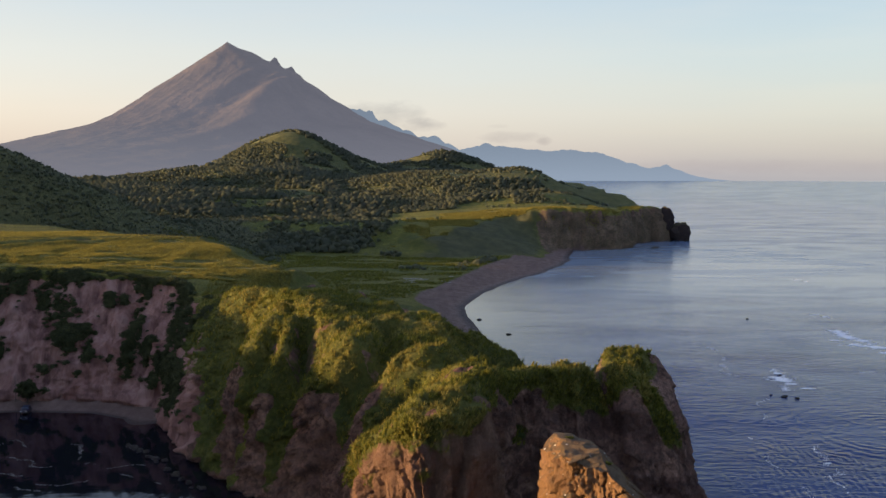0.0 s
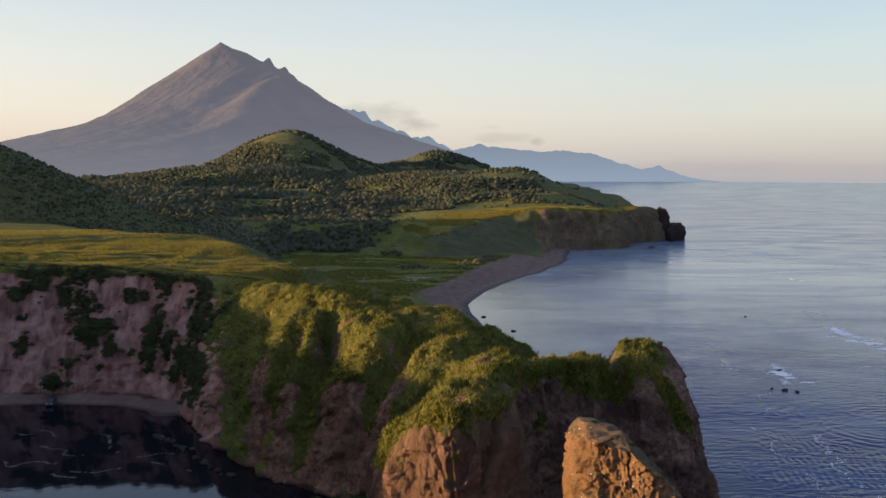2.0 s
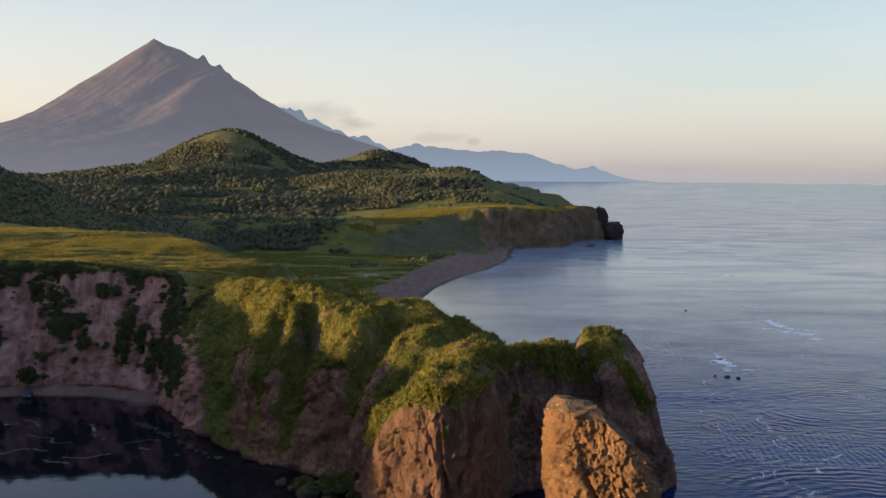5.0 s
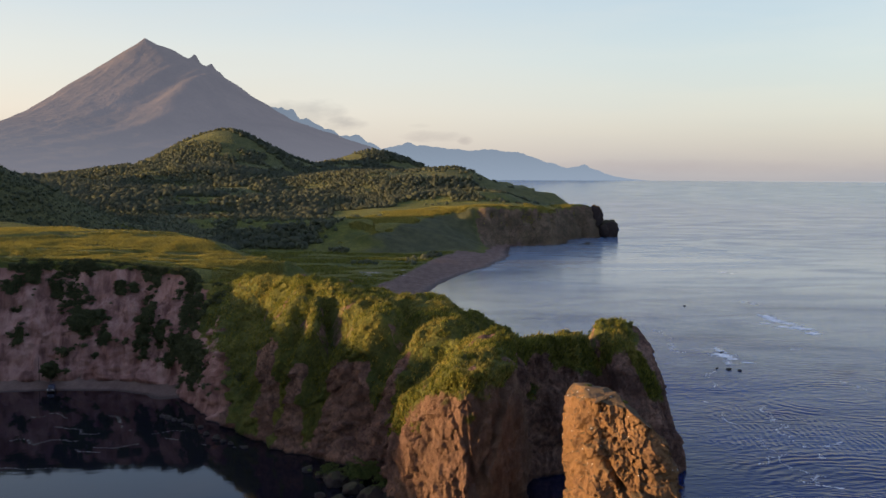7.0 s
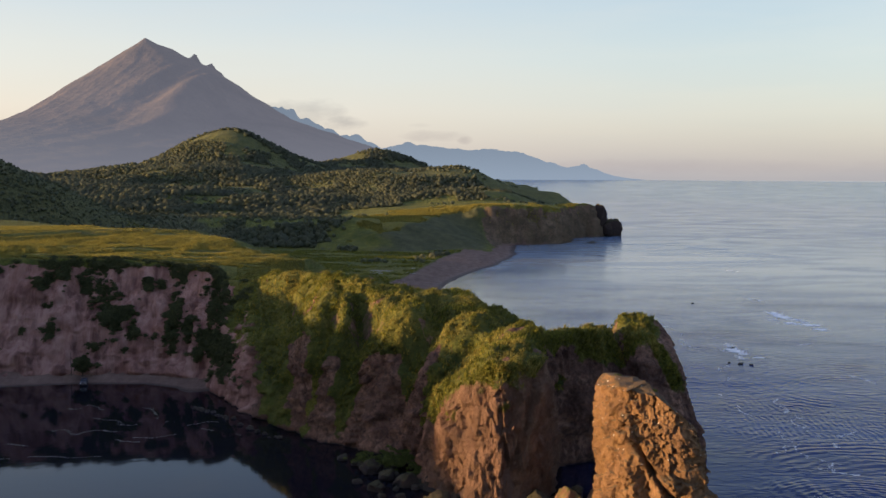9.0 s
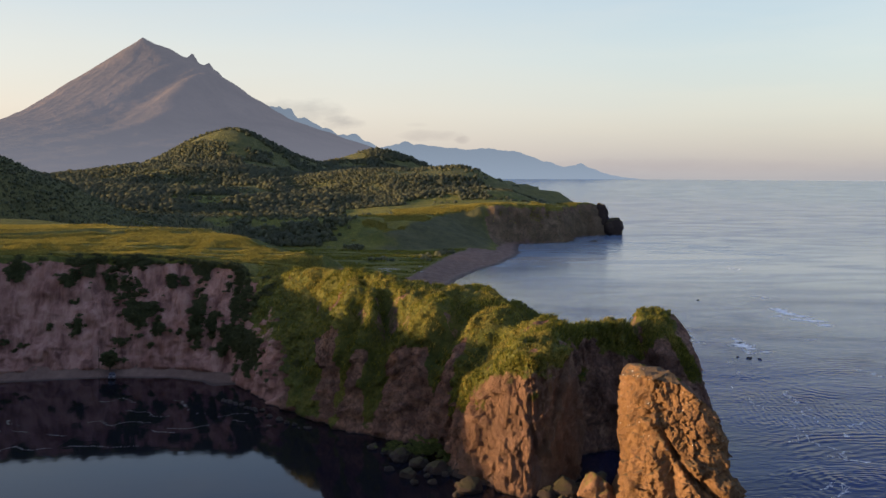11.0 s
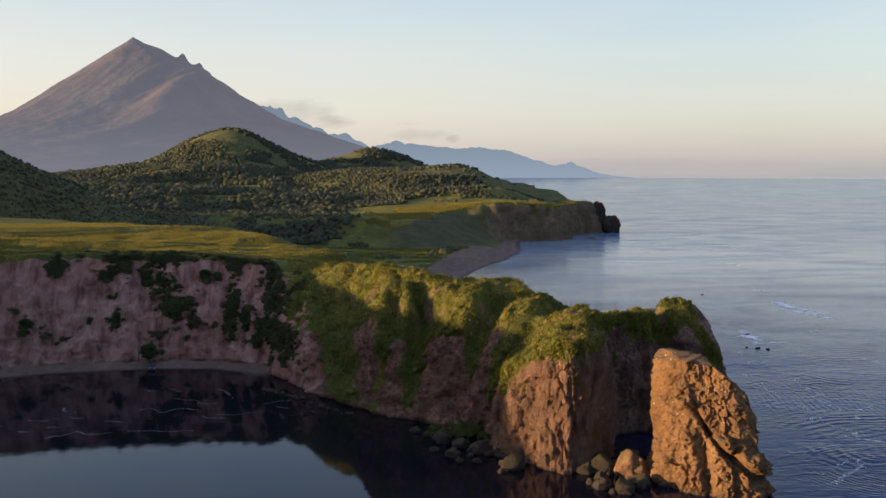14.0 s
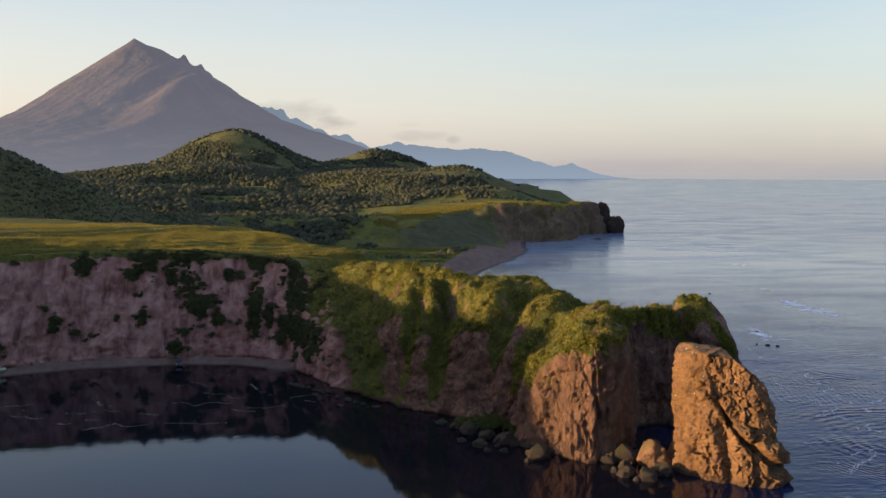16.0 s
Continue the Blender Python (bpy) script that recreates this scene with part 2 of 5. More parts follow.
def rock_material(name, warm=0.0, moss=0.75, specks=False):
    n = Nodes(name)
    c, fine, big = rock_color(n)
    if warm:
        c = n.mix(warm, c, n.ramp(n.noise(0.3, 6, 0.65), (0.3, (0.085, 0.048, 0.019)), (0.55, (0.18, 0.10, 0.036)), (0.75, (0.28, 0.165, 0.07))))
    else:
        c = n.mix(0.9, c, (0.02, 0.018, 0.018))
    z = n.add("ShaderNodeSeparateXYZ")
    n.link(n.place, z.inputs[0])
    if moss:
        nz = n.add("ShaderNodeSeparateXYZ")
        n.link(n.tree.nodes["Geometry"].outputs["Normal"], nz.inputs[0])
        m = n.math("ADD", n.range(nz.outputs[2], 0.3, 0.7), n.math("MULTIPLY", n.math("SUBTRACT", n.noise(0.3, 6, 0.7), 0.52), 2.2))
        # upward faces: moss, but a darker brown on the stack
        c = n.mix(n.range(m, 0.55, 0.9, 0, moss), c, (0.085, 0.07, 0.045) if specks else (0.11, 0.115, 0.03))
    if specks:                                        # white specks painted in place of the birds on the ledges
        dots = n.add("ShaderNodeTexVoronoi", Scale=0.85)
        n.link(n.place, dots.inputs["Vector"])
        where = n.math("MULTIPLY", n.range(dots.outputs["Distance"], 0.15, 0.10), n.range(nz.outputs[2], 0.05, 0.4))
        high = n.math("MULTIPLY", n.range(z.outputs[2], 8, 14), n.range(n.noise(0.3, 3), 0.38, 0.48))
        c = n.mix(n.math("MULTIPLY", where, high), c, (0.62, 0.60, 0.56))
    # dark spots that paint the shade inside small pits
    pit_shade = n.noise(0.9, 3, 0.5)
    c = n.mix(n.range(pit_shade, 0.62, 0.7, 0, 0.7), c, (0.06, 0.04, 0.028))
    wet = n.range(n.math("ADD", z.outputs[2], n.math("MULTIPLY", fine, 1.5)), 0.9, 2.2, 0.65, 0.0)
    c = n.mix(wet, c, (0.035, 0.03, 0.027))
    nrm = n.bump(n.noise(0.5, 8, 0.72), 1.0, 0.9)
    nrm = n.bump(n.noise(2.6, 6, 0.7), 0.8, 0.25, nrm)
    return n.finish(c, n.range(wet, 0, 0.65, 0.92, 0.45), nrm, Specular_IOR_Level=0.2)


def leaf_material(name, dark, light, through_light=0.35):
    n = Nodes(name)
    g = n.add("ShaderNodeNewGeometry").outputs["Random Per Island"]
    c = n.ramp(g, (0.0, dark), (0.6, tuple((a + b) / 2 for a, b in zip(dark, light))), (1.0, light))
    c = n.mix(n.range(n.noise(0.8, 5, 0.7), 0.35, 0.6, 0.35, 0.0), c, tuple(v * 0.5 for v in dark))
    nrm = n.bump(n.noise(1.1, 6, 0.75), 1.0, 0.8)
    n.finish(c, 0.85, nrm, Specular_IOR_Level=0.12)
    t = n.add("ShaderNodeBsdfTranslucent")
    n.link(c, t.inputs["Color"])
    m = n.add("ShaderNodeMixShader", Fac=through_light)
    n.link(n.bsdf.outputs[0], m.inputs[1])
    n.link(t.outputs[0], m.inputs[2])
    n.link(m.outputs[0], n.out.inputs[0])
    return n.mat


def far_material(name, low, high, streaks, haze, amount):
    """A far slope with the air's haze painted into its own surface as emission."""
    n = Nodes(name)
    a = n.noise(streaks, 8, 0.66)
    c = n.ramp(a, (0.33, low), (0.66, high))
    low_ground = n.add("ShaderNodeSeparateXYZ")
    n.link(n.place, low_ground.inputs[0])
    scrubby = n.math("ADD", low_ground.outputs[2], n.math("MULTIPLY", n.noise(streaks * 0.8, 4, 0.6), 240))
    c = n.mix(n.range(scrubby, 240, 420, 0.75, 0.0), c, (0.045, 0.05, 0.04))
    nrm = n.bump(n.noise(streaks * 2, 8, 0.7), 0.9, 18)
    n.finish(c, 1.0, nrm, Specular_IOR_Level=0.0)
    # haze put in as a glow of the slope, stronger towards its foot
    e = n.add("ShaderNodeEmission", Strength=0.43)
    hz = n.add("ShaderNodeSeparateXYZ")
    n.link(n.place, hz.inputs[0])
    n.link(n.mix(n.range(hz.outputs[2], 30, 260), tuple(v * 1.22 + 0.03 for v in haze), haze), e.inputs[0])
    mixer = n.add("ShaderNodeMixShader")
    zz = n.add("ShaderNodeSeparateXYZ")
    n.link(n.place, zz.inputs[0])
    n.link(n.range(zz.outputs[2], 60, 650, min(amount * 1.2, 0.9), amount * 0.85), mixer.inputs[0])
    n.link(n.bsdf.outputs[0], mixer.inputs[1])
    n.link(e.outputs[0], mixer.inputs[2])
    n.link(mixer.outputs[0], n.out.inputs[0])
    return n.mat


def sea_material():
    n = Nodes("sea")
    xyz = n.add("ShaderNodeSeparateXYZ")
    n.link(n.place, xyz.inputs[0])

    def fronts(scale, turn, distort, detail_scale):
        m = n.add("ShaderNodeMapping")
        m.inputs["Rotation"].default_value = (0, 0, radians(turn))
        n.link(n.place, m.inputs["Vector"])
        w = n.add("ShaderNodeTexWave", Scale=scale, Distortion=distort, Detail=3.0, Detail_Scale=detail_scale, Detail_Roughness=0.6)
        n.link(m.outputs[0], w.inputs["Vector"])
        return w.outputs["Fac"]

    swell = n.noise(0.035, 5, 0.6, (1, 1.7, 1), 0.4)
    waves = n.noise(0.22, 3, 0.5, (1, 2.2, 1), 0.5)
    chop = n.noise(1.1, 3, 0.5, (1, 1.8, 1), 0.3)
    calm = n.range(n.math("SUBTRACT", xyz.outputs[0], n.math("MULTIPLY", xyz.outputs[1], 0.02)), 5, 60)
    patch = n.range(n.noise(0.011, 6, 0.65, (1, 2.0, 1), 1.2), 0.40, 0.62, 0.35, 1.0)
    power = n.math("MULTIPLY", calm, patch)
    rows = n.math("MULTIPLY", fronts(0.11, 62, 9.0, 0.35), n.range(n.noise(0.02, 4, 0.6), 0.50, 0.62))
    rows2 = n.math("MULTIPLY", fronts(0.20, 15, 14.0, 0.25), n.range(n.noise(0.017, 4, 0.6, (1, 1, 1), 0.7), 0.53, 0.63))
    def rings(cx, cy, inner, outer, scale, distort):
        """Wavelets bending round a shoal."""
        m = n.add("ShaderNodeMapping")
        m.inputs["Location"].default_value = (-cx, -cy, 0)
        n.link(n.place, m.inputs["Vector"])
        w = n.add("ShaderNodeTexWave", Scale=scale, Distortion=distort, Detail=3.0, Detail_Scale=0.5, Detail_Roughness=0.6)
        w.wave_type, w.rings_direction = "RINGS", "Z"
        n.link(m.outputs[0], w.inputs["Vector"])
        d = n.add("ShaderNodeVectorMath")
        d.operation = "LENGTH"
        n.link(m.outputs[0], d.inputs[0])
        r = n.math("ADD", d.outputs["Value"], n.math("MULTIPLY", n.noise(0.05, 3), 12))
        mask = n.math("MULTIPLY", n.math("MULTIPLY", n.range(r, inner, inner + 6), n.range(r, outer, outer - 8)), n.range(n.noise(0.045, 3, 0.6), 0.47, 0.60))
        return n.math("MULTIPLY", w.outputs["Fac"], mask)

    bend = n.math("ADD", rings(78, 138, 8, 40, 0.12, 9.0), n.math("ADD", rings(114, 222, 10, 56, 0.09, 12.0), n.math("MULTIPLY", rings(64, 126, 6, 32, 0.22, 8.0), 0.5)))
    h = n.math("ADD", n.math("MULTIPLY", waves, 1.0), n.math("ADD", n.math("MULTIPLY", chop, 0.16), n.math("MULTIPLY", swell, 1.4)))
    h = n.math("ADD", h, n.math("ADD", n.math("MULTIPLY", bend, 0.55), n.math("ADD", n.math("MULTIPLY", rows, 0.16), n.math("MULTIPLY", rows2, 0.3))))
    b = n.add("ShaderNodeBump", Distance=0.8)
    n.link(h, b.inputs["Height"])
    away = n.add("ShaderNodeVectorMath")
    away.operation = "LENGTH"
    n.link(n.place, away.inputs[0])
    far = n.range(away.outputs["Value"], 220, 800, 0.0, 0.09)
    lee = n.add("ShaderNodeVectorMath")                # the far bay, coloured pale in place of the sky its ripples mirror
    lee.operation = "DISTANCE"
    n.link(n.place, lee.inputs[0])
    lee.inputs[1].default_value = (150, 720, 0)
    ruffle = n.range(lee.outputs["Value"], 110, 300, 1.0, 0.0)
    strength = n.math("ADD", n.range(power, 0, 1, 0.010, 0.42), n.range(calm, 0, 1, 0, 0.06))
    n.link(n.math("MULTIPLY", strength, n.range(away.outputs["Value"], 220, 650, 1.0, 0.09)), b.inputs["Strength"])
    deep = n.ramp(n.noise(0.012, 5, 0.6, (1, 2, 1)), (0.35, (0.002, 0.014, 0.082)), (0.65, (0.004, 0.025, 0.125)))
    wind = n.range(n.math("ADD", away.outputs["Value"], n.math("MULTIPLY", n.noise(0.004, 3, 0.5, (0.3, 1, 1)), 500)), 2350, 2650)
    # distant water tinted bluer, for the higher sky that waves would reflect
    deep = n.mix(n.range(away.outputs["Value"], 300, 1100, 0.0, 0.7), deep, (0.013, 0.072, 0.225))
    gusts = n.range(n.noise(0.011, 7, 0.68, (0.55, 1.6, 1), 1.5), 0.47, 0.60)        # streaks of choppy water
    gusts = n.math("MULTIPLY", gusts, n.math("MULTIPLY", calm, n.range(away.outputs["Value"], 1100, 500)))
    # the rim's ruffled band: reflected sky again painted into the colour
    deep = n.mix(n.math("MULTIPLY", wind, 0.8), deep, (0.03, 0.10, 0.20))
    # the bay's sky reflection put into the water's colour
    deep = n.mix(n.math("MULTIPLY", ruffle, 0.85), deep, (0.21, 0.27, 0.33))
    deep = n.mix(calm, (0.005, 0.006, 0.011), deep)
    n.finish(deep, n.math("ADD", n.math("ADD", n.range(calm, 0, 1, 0.035, 0.07), n.math("MULTIPLY", calm, n.range(n.noise(0.009, 6, 0.65, (1, 2.6, 1), 1.2), 0.44, 0.60, 0.0, 0.09))), far), b.outputs[0], IOR=1.333)
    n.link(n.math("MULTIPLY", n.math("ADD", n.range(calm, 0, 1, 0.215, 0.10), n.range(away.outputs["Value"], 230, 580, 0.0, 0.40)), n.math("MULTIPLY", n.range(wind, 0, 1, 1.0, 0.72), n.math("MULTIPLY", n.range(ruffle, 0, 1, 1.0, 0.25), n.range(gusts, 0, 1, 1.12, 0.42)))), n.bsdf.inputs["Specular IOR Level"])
    return n.mat


PLAIN = {}


def plain(name, color, rough=0.6, metal=0.0):
    if name not in PLAIN:
        n = Nodes(name)
        dirt = n.range(n.noise(3.0, 4), 0.35, 0.65, 0.0, 0.35)
        PLAIN[name] = n.finish(n.mix(dirt, color, tuple(v * 0.55 for v in color)), rough, None, Metallic=metal)
    return PLAIN[name]


GROUND = ground_material()
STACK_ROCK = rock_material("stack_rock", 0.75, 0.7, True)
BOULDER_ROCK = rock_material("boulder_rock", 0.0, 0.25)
SEA = sea_material()
TREE_LEAF = leaf_material("tree_leaf", (0.20, 0.225, 0.16), (0.255, 0.27, 0.175), 0.75)
BUSH_LEAF = leaf_material("bush_leaf", (0.065, 0.078, 0.04), (0.14, 0.15, 0.065))
GRASS_BLADE = leaf_material("grass_blade", (0.075, 0.098, 0.022), (0.31, 0.285, 0.048), 0.4)
GOLD_BLADE = leaf_material("gold_blade", (0.17, 0.155, 0.032), (0.40, 0.345, 0.09), 0.4)
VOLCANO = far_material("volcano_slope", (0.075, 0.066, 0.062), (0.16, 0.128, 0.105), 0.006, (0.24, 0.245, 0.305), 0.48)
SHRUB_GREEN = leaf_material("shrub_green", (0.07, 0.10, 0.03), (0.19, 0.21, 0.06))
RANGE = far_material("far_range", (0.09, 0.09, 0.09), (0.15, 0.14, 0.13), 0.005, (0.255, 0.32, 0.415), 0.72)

# ---------------------------------------------------------------- the sky's backdrop
def sky_dome():
    """The hazy evening air: its glow over the clear sky, from the horizon up."""
    n = Nodes("sky_haze")
    d = n.add("ShaderNodeVectorMath")
    d.operation = "NORMALIZE"
    n.link(n.place, d.inputs[0])
    xyz = n.add("ShaderNodeSeparateXYZ")
    n.link(d.outputs[0], xyz.inputs[0])
    up = xyz.outputs[2]
    cool = n.ramp(n.math("POWER", n.math("MAXIMUM", up, 0.0), 0.5), (0.0, (0.46, 0.485, 0.54)), (0.10, (0.52, 0.515, 0.555)), (0.165, (0.57, 0.555, 0.575)), (0.20, (0.60, 0.585, 0.60)),
                  (0.27, (0.645, 0.627, 0.645)), (0.36, (0.59, 0.622, 0.66)), (0.43, (0.485, 0.565, 0.655)), (0.52, (0.33, 0.455, 0.70)), (0.59, (0.22, 0.33, 0.66)), (0.68, (0.22, 0.32, 0.66)), (1.0, (0.35, 0.41, 0.65)))
    warm = n.mix(n.math("MULTIPLY", n.range(xyz.outputs[0], 0.3, -0.55, 0.0, 0.8), n.range(up, 0.20, 0.36, 1.0, 0.1)), n.mix(n.range(xyz.outputs[0], 0.02, 0.42), (0.99, 0.985, 1.0), (0.845, 0.86, 0.90)), (1.25, 1.07, 0.97))
    m = n.add("ShaderNodeMix")
    m.data_type, m.blend_type = "RGBA", "MULTIPLY"
    m.inputs["Factor"].default_value = 1.0
    n.link(cool, m.inputs[6])
    n.link(warm, m.inputs[7])
    # thin veils and a few small clouds low over the far shore
    veil = n.add("ShaderNodeMapping")
    veil.inputs["Scale"].default_value = (1, 1, 7)
    n.link(d.outputs[0], veil.inputs["Vector"])
    puff = n.add("ShaderNodeMapping")
    puff.inputs["Scale"].default_value = (1, 1, 2.6)
    n.link(d.outputs[0], puff.inputs["Vector"])
    v = n.add("ShaderNodeTexNoise", Scale=5.0, Detail=6.0, Roughness=0.55)
    n.link(veil.outputs[0], v.inputs["Vector"])
    colour = n.mix(n.range(v.outputs["Fac"], 0.42, 0.68, 0.0, 0.22), m.outputs[2], (0.66, 0.60, 0.58))
    for cx, cz, sx, sz, power in ((0.009, 0.062, 0.026, 0.0070, 1.0), (-0.026, 0.073, 0.044, 0.013, 0.95), (0.098, 0.050, 0.032, 0.006, 0.75), (0.132, 0.046, 0.008, 0.0040, 0.95), (0.085, 0.061, 0.012, 0.0025, 0.35), (0.34, 0.021, 0.20, 0.0075, 0.42)):
        ex = n.math("POWER", n.math("MULTIPLY", n.math("SUBTRACT", xyz.outputs[0], cx), 1 / sx), 2)
        ez = n.math("POWER", n.math("MULTIPLY", n.math("SUBTRACT", up, cz), 1 / sz), 2)
        w = n.add("ShaderNodeTexNoise", Scale=42.0, Detail=6.0, Roughness=0.62)
        n.link(puff.outputs[0], w.inputs["Vector"])
        r = n.math("ADD", n.math("ADD", ex, ez), n.math("MULTIPLY", n.math("SUBTRACT", w.outputs["Fac"], 0.5), 2.6))
        colour = n.mix(n.range(r, 1.15, -0.5, 0.0, power), colour, (0.42, 0.395, 0.455))
    glow = n.add("ShaderNodeEmission", Strength=0.379)
    n.link(colour, glow.inputs[0])
    clear = n.add("ShaderNodeBsdfTransparent")
    both = n.add("ShaderNodeAddShader")
    n.link(clear.outputs[0], both.inputs[0])
    n.link(glow.outputs[0], both.inputs[1])
    n.link(both.outputs[0], n.out.inputs[0])
    n.mat.cycles.emission_sampling = "NONE"
    lat = np.radians(np.concatenate([np.linspace(-2, 20, 23), np.linspace(24, 89.5, 18)]))
    lon = np.linspace(0, 2 * math.pi, 96, endpoint=False)
    La, Lo = np.meshgrid(lat, lon, indexing="ij")
    v = np.stack([np.cos(La) * np.cos(Lo), np.cos(La) * np.sin(Lo), np.sin(La)], -1).reshape(-1, 3) * 4900
    return tagged(new("backdrop", mesh_from("backdrop", v, grid_faces(96, len(lat), True), n.mat)), "pale evening sky with thin lavender clouds", "sky", kind="structure")


sky_dome()

# ---------------------------------------------------------------- the sea
xs = np.concatenate([np.linspace(-3000, -300, 30), np.linspace(-250, 500, 40), np.linspace(560, 4900, 50)])
ys = np.concatenate([np.linspace(-1500, -100, 14), np.linspace(-60, 1200, 60), np.linspace(1260, 4860, 60)])
X, Y = np.meshgrid(xs, ys)
R = np.hypot(X, Y)
Z = 37 * smooth(1800, 4860, R) ** 1.5          # lifts the far rim to where the horizon stands
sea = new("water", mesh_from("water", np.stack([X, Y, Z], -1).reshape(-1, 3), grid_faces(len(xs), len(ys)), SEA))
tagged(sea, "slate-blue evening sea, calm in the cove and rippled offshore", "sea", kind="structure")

# ---------------------------------------------------------------- the land
# foot and brow of the near cliffs, point by point, from the bank round the cove and the nose to the knob
CLIFF_LINES = (((-157, 238), (-165, 268)), ((-130, 250), (-130, 279)), ((-101, 254), (-98, 281)), ((-80, 252), (-80, 278)), ((-67, 244), (-66, 271)),
               ((-59, 226), (-53, 252)), ((-52, 208), (-44, 230)), ((-46, 201), (-39.5, 210)), ((-40, 190), (-36, 193)), ((-34, 181), (-29.3, 186.3)),
               ((-29.5, 177), (-24, 186)), ((-25.5, 173.5), (-20.5, 180)), ((-21, 170.5), (-14, 176.8)), ((-16.5, 164), (-8, 169.5)), ((-13, 157), (-7.5, 160)),
               ((-13.5, 150), (-12.2, 150)), ((-12.5, 144), (-10.8, 145)), ((-10.3, 139.5), (-8.6, 140)), ((-7.6, 135.5), (-6.3, 135.3)), ((-2.4, 130.3), (-2.3, 130.6)),
               ((3.8, 133.5), (3.6, 133.6)), ((8.3, 140), (7.2, 140.5)), ((10.5, 151), (8.6, 152)), ((16, 158), (14, 159)), ((22, 159.5), (22, 161.5)), ((27, 158), (27.5, 165)),
               ((32, 153), (32, 163.5)), ((40, 153.5), (38.5, 163)), ((46.5, 160), (41.5, 167)), ((48, 172), (42, 175)), ((45, 184), (39, 183)), ((37, 194), (31, 188)))
CLIFF_FOOT, CLIFF_BROW = ([pair[k] for pair in CLIFF_LINES] for k in (0, 1))
# first ten points here and in TOP: unseen land shaped to shade the cliffs
FOOT = [(-900, 140), (-520, 140), (-400, 110), (-330, 106), (-262, 101), (-215, 102), (-192, 110), (-181, 146), (-178, 200), (-172, 222)] + CLIFF_FOOT + [(30, 206), (25, 222),
        (21, 245), (16, 270), (8, 295), (-4, 320), (-15, 360), (-30, 420), (-55, 470), (-95, 520), (-150, 590), (-420, 760), (-900, 800)]
TOP = [(-800, 162), (-520, 162), (-400, 158), (-330, 140), (-265, 135), (-214, 133), (-198, 140), (-191, 160), (-192, 205), (-190, 246)] + CLIFF_BROW + [(22, 196), (17, 208), (12, 222),
       (3, 245), (-10, 270), (-25, 295), (-42, 312), (-62, 345), (-80, 385), (-93, 412), (-130, 435), (-200, 540), (-420, 640), (-800, 660)]
# the western knots of 38 to 42 raise that unseen land against the sun
CREST = [(-70, 276, 30.5), (-97, 281, 31.3), (-160, 285, 32), (-205, 205, 39), (-200, 258, 42), (-205, 182, 39.5), (-208, 158, 39.5), (-212, 138, 39.5), (-300, 190, 38), (-400, 200, 39), (-330, 300, 38), (-330, 450, 34), (-53, 306, 30), (-92, 385, 32.5),
         (-104, 408, 33), (-190, 420, 33), (-200, 520, 31), (-56, 262, 27.5), (-45, 250, 28), (-15, 262, 25), (-30, 290, 26)]
# crests of the headland: runs of (x, y, z), how wide the back is and how steep it falls to either side
CRESTS = (([(-60, 270, 29.3), (-54, 261, 27.8), (-43.4, 243, 31.4), (-31.6, 227, 33.0), (-24, 207, 32.2)], 0.8, 1.0),
          ([(-24, 207, 32.2), (-17, 197, 31.0), (-12.6, 181, 30.4)], 3.0, 1.7),
          ([(-20, 203, 31.2), (-2, 200, 30.3), (-2, 175.5, 28.8)], 3.5, 1.1),
          ([(-12.6, 181, 30.4), (-2.2, 174.6, 28.7)], 0.9, 1.8),
          ([(-2, 201, 30.3), (8, 205, 26.5), (16.6, 201.6, 22.8)], 2.0, 0.75),
          ([(-31.6, 225, 32.6), (-31, 200, 30.3), (-35.4, 192, 25.0)], 0.7, 1.2),
          ([(-27.5, 200, 30.6), (-27.6, 190, 27.2), (-29, 185.6, 24.0)], 0.4, 1.9),
          ([(-20.5, 194, 31.0), (-21.6, 183.3, 23.4)], 0.8, 1.75),
          ([(-12.6, 181, 30.0), (-14.5, 179, 27.6), (-19.2, 177.6, 21.3)], 0.6, 1.7),
          ([(-2.2, 174.6, 28.6), (-4, 172.2, 26.0), (-7.6, 168.4, 20.6)], 0.8, 1.6),
          ([(-1, 176, 27.5), (2, 166, 25.4), (6.7, 156.5, 29.2)], 1.0, 1.1),
          ([(6.7, 156.5, 29.3), (4.5, 151, 28.0), (1, 143, 28.3), (-1.4, 134, 26.4)], 2.2, 0.95),
          ([(-1.5, 142, 27.6), (-9.6, 147.3, 19.6), (-13.4, 147.5, 15.6)], 0.5, 1.05),
          ([(1, 143, 27.6), (6.5, 139, 22.0)], 1.0, 0.9),
          ([(6.7, 157, 28.4), (15, 162, 26.9), (22, 163.5, 27.2), (25.5, 168, 26.4)], 1.6, 0.8),
          ([(31.5, 168, 28.2), (33.5, 171.5, 28.7), (36.6, 176, 27.8)], 2.2, 1.15))
FOOT2 = [(47, 686), (70, 694), (84, 685), (92, 700), (100, 742), (109, 772), (122, 779), (136, 781), (152, 790), (170, 797), (180, 818), (190, 858), (206, 882), (226, 893), (239, 902),
         (243, 925), (241, 965), (236, 1050), (238, 1200), (290, 1500), (300, 2700), (-1500, 2700), (-1500, 640), (-300, 640), (-150, 678), (-60, 700), (-30, 686), (-14, 678), (10, 672), (30, 676)]
TOP2 = [(-14, 692), (10, 711), (35, 746), (58, 780), (74, 790), (98, 788), (120, 791), (138, 794), (154, 801), (165, 807), (175, 833), (188, 866), (204, 890), (222, 901), (233, 910),
        (233, 930), (228, 965), (216, 1050), (212, 1200), (250, 1500), (260, 2700), (-1500, 2700), (-1500, 800), (-300, 790), (-150, 790), (-60, 775), (-28, 735)]
